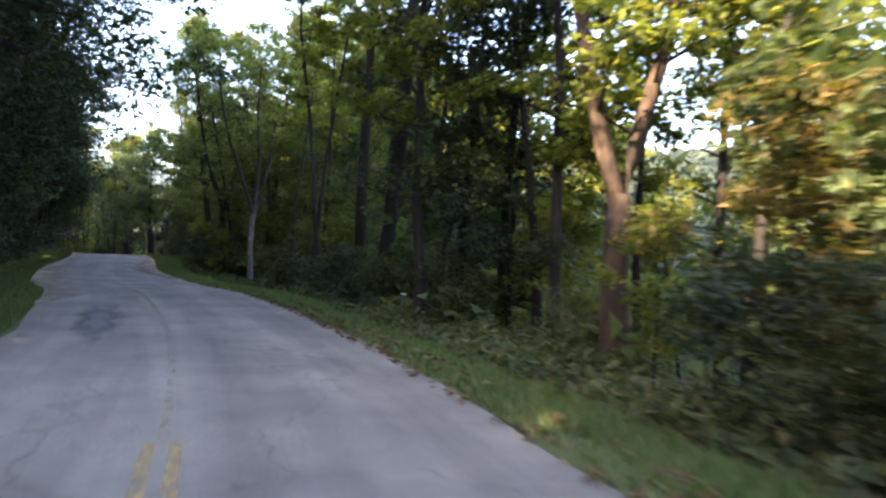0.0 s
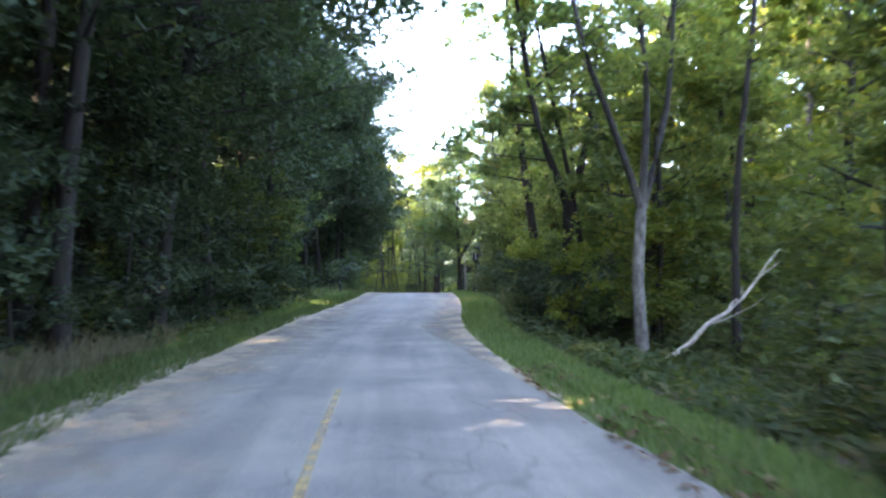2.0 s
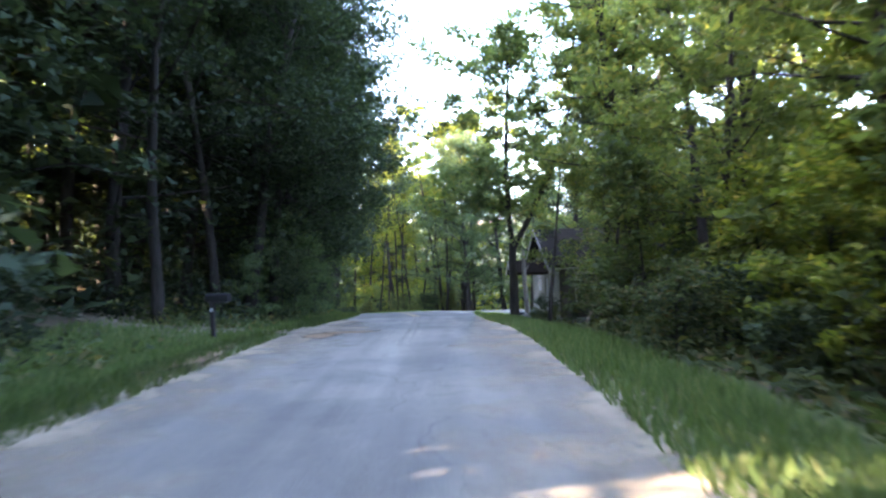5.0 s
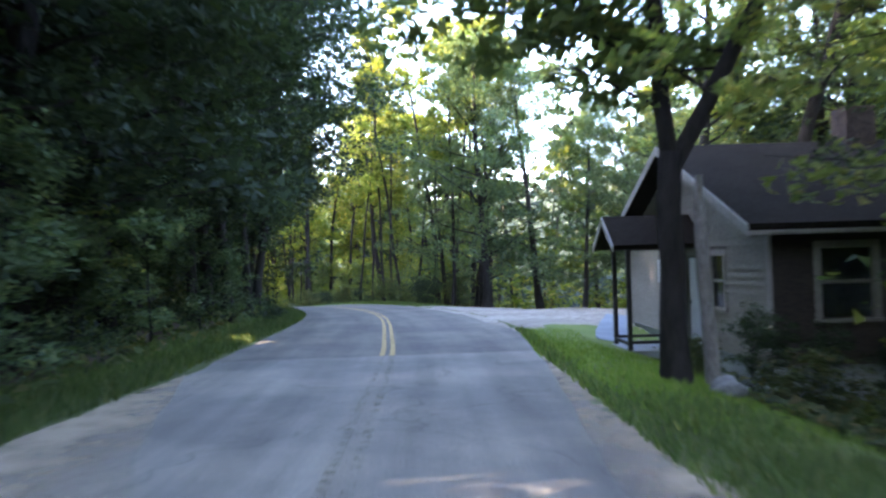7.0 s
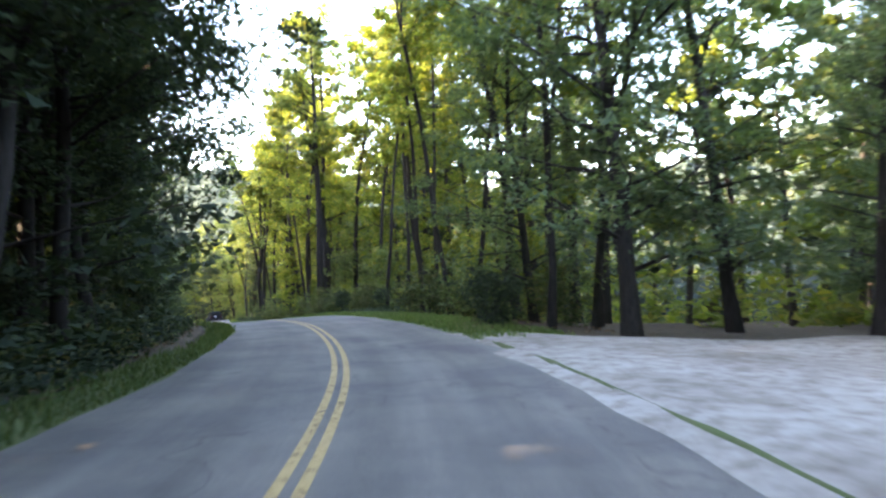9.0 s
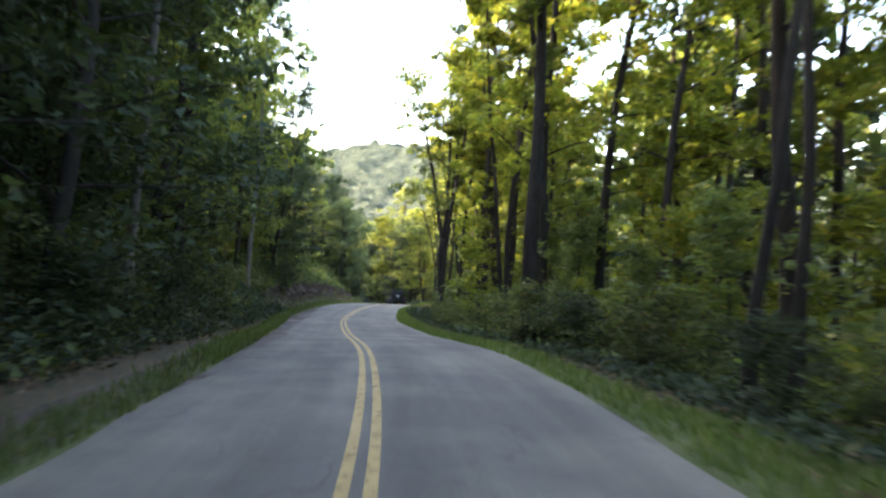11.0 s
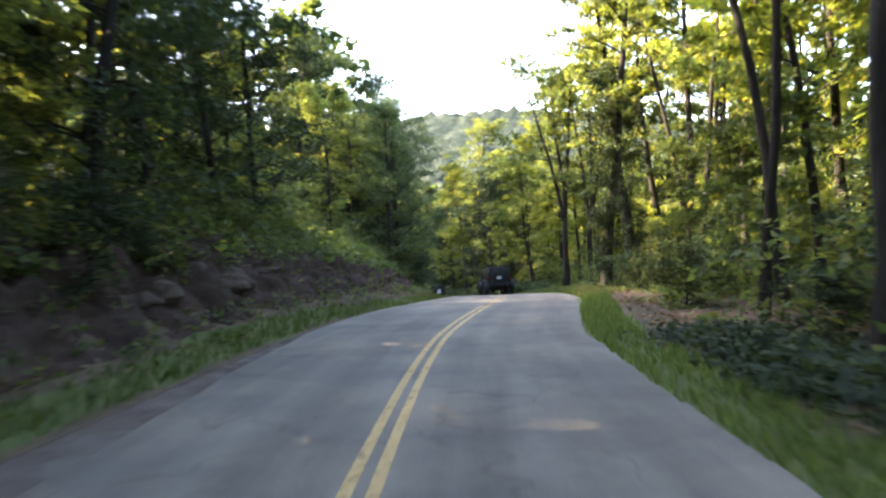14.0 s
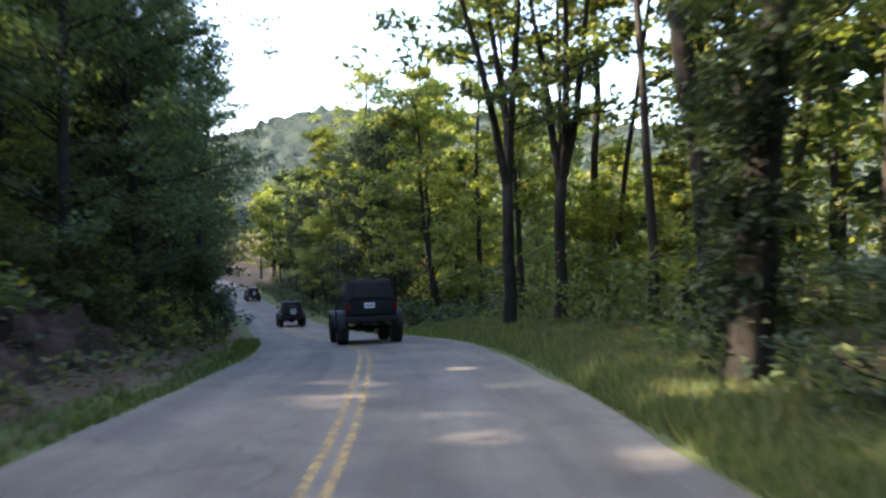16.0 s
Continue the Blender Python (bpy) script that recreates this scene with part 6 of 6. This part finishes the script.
def walkway():
    bm = bmesh.new()
    c, s_ = math.cos(radians(26)), math.sin(radians(26))
    n = 14
    rows = []
    for k in range(n + 1):
        u = 12.4 + 7.6 * k / n
        v = 4.35 + 1.9 * (k / n)**1.3
        row = []
        for w in (-.5, .5):
            x, y = HOUSE_AT[0] + c * (v + w) - s_ * u, HOUSE_AT[1] + s_ * (v + w) + c * u
            row.append((x, y, ground_z(x, y)))
        rows.append(row)
    for z in (.10, -.2):
        for row in rows:
            for p in row:
                bm.verts.new((p[0], p[1], p[2] + z))
    bm.verts.ensure_lookup_table()
    m = 2 * (n + 1)
    for k in range(n):
        a = 2 * k
        bm.faces.new([bm.verts[i] for i in (a, a + 1, a + 3, a + 2)])
        bm.faces.new([bm.verts[i] for i in (a, a + 2, m + a + 2, m + a)])
        bm.faces.new([bm.verts[i] for i in (a + 1, m + a + 1, m + a + 3, a + 3)])
    bmesh.ops.recalc_face_normals(bm, faces=bm.faces)
    tagged(part("walkway", bm, PAINT_BLUE), "bluish painted concrete path to the porch", "path", "", "structure")


walkway()


# ---- small things beside the road ----
def mailbox(x, y, turn):
    t = thing("mailbox", pose(x, y, ground_z(x, y), 0, 0, turn), "dark mailbox on a leaning wooden post", "mailbox")
    part("post", boxed(-.05, .05, -.05, .05, -.3, 1.0, .01, m=Matrix.Rotation(radians(-4), 4, "Y")), POST_DARK, t, "dark wooden post")
    out = [(-.09, 1.02), (.09, 1.02), (.09, 1.14)] + [(.09 * math.cos(a), 1.14 + .09 * math.sin(a)) for a in [math.pi * k / 8 for k in range(1, 8)]] + [(-.09, 1.14)]
    b = prism(bmesh.new(), [(p[0] * 1.2 - .03, p[1]) for p in out], "y", -.44, .16)
    part("box", b, PLASTIC, t)
    part("door", prism(bmesh.new(), [(p[0] * 1.24 - .03, p[1] + .002) for p in out], "y", -.455, -.442), PLASTIC, t, "black metal door")
    part("plate", boxed(-.056, -.05, -.04, .04, .78, .86, .002, m=Matrix.Translation((-.055, 0, 0))), PLATE, t, "small pale plate")
    part("support", boxed(-.12, .06, -.36, .1, .985, 1.016, .005), POST_DARK, t)


mailbox(-33.85, 62.38, 104)


def marker(x, y):
    t = thing("marker_post", pose(x, y, ground_z(x, y)), "short pale weathered marker post in grass", "post")
    part("post", boxed(-.06, .06, -.05, .05, -.2, .82, .012), WOOD_GREY, t)
    part("cap", boxed(-.066, .066, -.056, .056, .82, .86, .01), WHITE, t)


marker(-1.05, 20.07)


def dead_tree(x, y, way, length, label, seed, r=.13, wood=WOOD_GREY):
    """A fallen grey limb with broken side branches."""
    g = np.random.default_rng(seed)
    z = ground_z(x, y)
    t = thing("dead_branch", pose(x, y, z), label, "branch")
    V, Fc = [], []
    pts = limb(V, Fc, g, (0, 0, -.1), way, length, r, .35, 8, 7)
    V2 = []
    for k, (i, L) in enumerate(((3, .35), (4, .3), (6, .22))):
        limb(V, Fc, g, pts[i], Vector(way) + Vector(g.normal(size=3)) * .7, length * L, r * .4, .4, 4, 5, 0, i * 7)
    o = new("limb", from_lists("limb", V, Fc, wood, True))
    o.parent = t


dead_tree(-9.9, 37.9, (3.4, 1.3, 2.1), 4.4, "bleached dead branch leaning from the bank", 5, .075, DEADWOOD)
dead_tree(-28.6, 77.6, (1.6, 1.2, .9), 3.0, "grey dead branch leaning in brush", 6, .08)
dead_tree(-27.9, 74.3, (.8, 1.0, .8), 2.2, "short grey branch lying in brush", 8, .07)
dead_tree(-95.8, 129.0, (-.8, 1.2, .3), 2.4, "grey fallen branch at the bank's foot", 9, .06)



def snag(x, y):
    """A straight dead stem, broken off."""
    t = thing("dead_tree", pose(x, y, ground_z(x, y), 0, -3, 0), "pale bare snag standing beside a dark tree", "tree")
    V, Fc = tube([], [], [(0, 0, -.2), (0, 0, .1), (.02, .01, .9), (-.01, .03, 1.8), (.02, .03, 2.7), (.05, .02, 3.3)], [.15, .12, .11, .10, .09, .05], 10)
    o = new("trunk", from_lists("trunk", V, Fc, SNAG_WOOD, True))
    o.parent = t
    V, Fc = tube([], [], [(.0, .0, 2.2), (.18, .05, 2.5), (.25, .12, 2.9)], [.03, .025, .01], 6)
    o = new("branch_stub", from_lists("branch_stub", V, Fc, SNAG_WOOD, True))
    o.parent = t


snag(-31.72, 79.95)


def stump(x, y):
    """A tall broken stump with flared roots, ivy over it."""
    g = np.random.default_rng(41)
    t = thing("tree_stump", pose(x, y, ground_z(x, y)), "tall dark broken stump overgrown with ivy", "stump")
    V, Fc = tube([], [], [(0, 0, -.3), (0, 0, .05), (.02, 0, .4), (.05, .02, 1.0), (.04, .05, 1.6), (.08, .06, 1.95)], [.75, .62, .48, .43, .41, .34], 14)
    for k in range(14):
        V[-1 - k] = (V[-1 - k][0], V[-1 - k][1], V[-1 - k][2] + float(g.uniform(-.25, .25)))
    o = new("trunk", from_lists("trunk", V, Fc, BARK, True))
    o.parent = t
    a, z = g.uniform(0, 6.28, 60), g.uniform(.1, 2.0, 60)
    L = leaf_cloud(g, np.column_stack([.45 * np.cos(a), .45 * np.sin(a), z]), np.full(60, .25), 20, .13, .8, 3)
    o = new("ivy", quads("ivy", L, LEAF_SHADED, 3))
    o.parent = t


stump(-86.9, 136.6)


def boulder(x, y, size, seed, material, label, name="rock", sink=.3):
    g = np.random.default_rng(seed)
    bm = bmesh.new()
    bmesh.ops.create_icosphere(bm, subdivisions=3, radius=1)
    k = g.normal(size=(7, 3))
    for v in bm.verts:
        d = 1 + sum(.07 * math.sin(3.1 * v.co.dot(Vector(q)) + i) for i, q in enumerate(k))
        v.co = Vector((v.co.x * size[0] * d, v.co.y * size[1] * d, v.co.z * size[2] * d))
    bmesh.ops.translate(bm, verts=bm.verts, vec=(0, 0, size[2] * (1 - sink)))
    t = part(name, bm, material)
    t.matrix_basis = pose(x, y, ground_z(x, y), 0, 0, float(g.uniform(0, 360)))
    return tagged(t, label, "rock", "bank rocks")


rr = random.Random(31)
for k in range(26):
    s, sd = rr.uniform(14.9, 17.3), rr.uniform(-5.0, -7.5)
    x, y = spot(s, sd)
    w = rr.uniform(.25, .6)
    boulder(x, y, (w, w * rr.uniform(.6, 1), w * rr.uniform(.4, .8)), 500 + k, ROCK, "brown weathered rock bedded in the bank", sink=.75)
x, y = -31.45, 78.85
boulder(x, y, (.24, .20, .20), 601, PALE_STONE, "pale grey stone lying in weeds by the tree", "stone", .3)
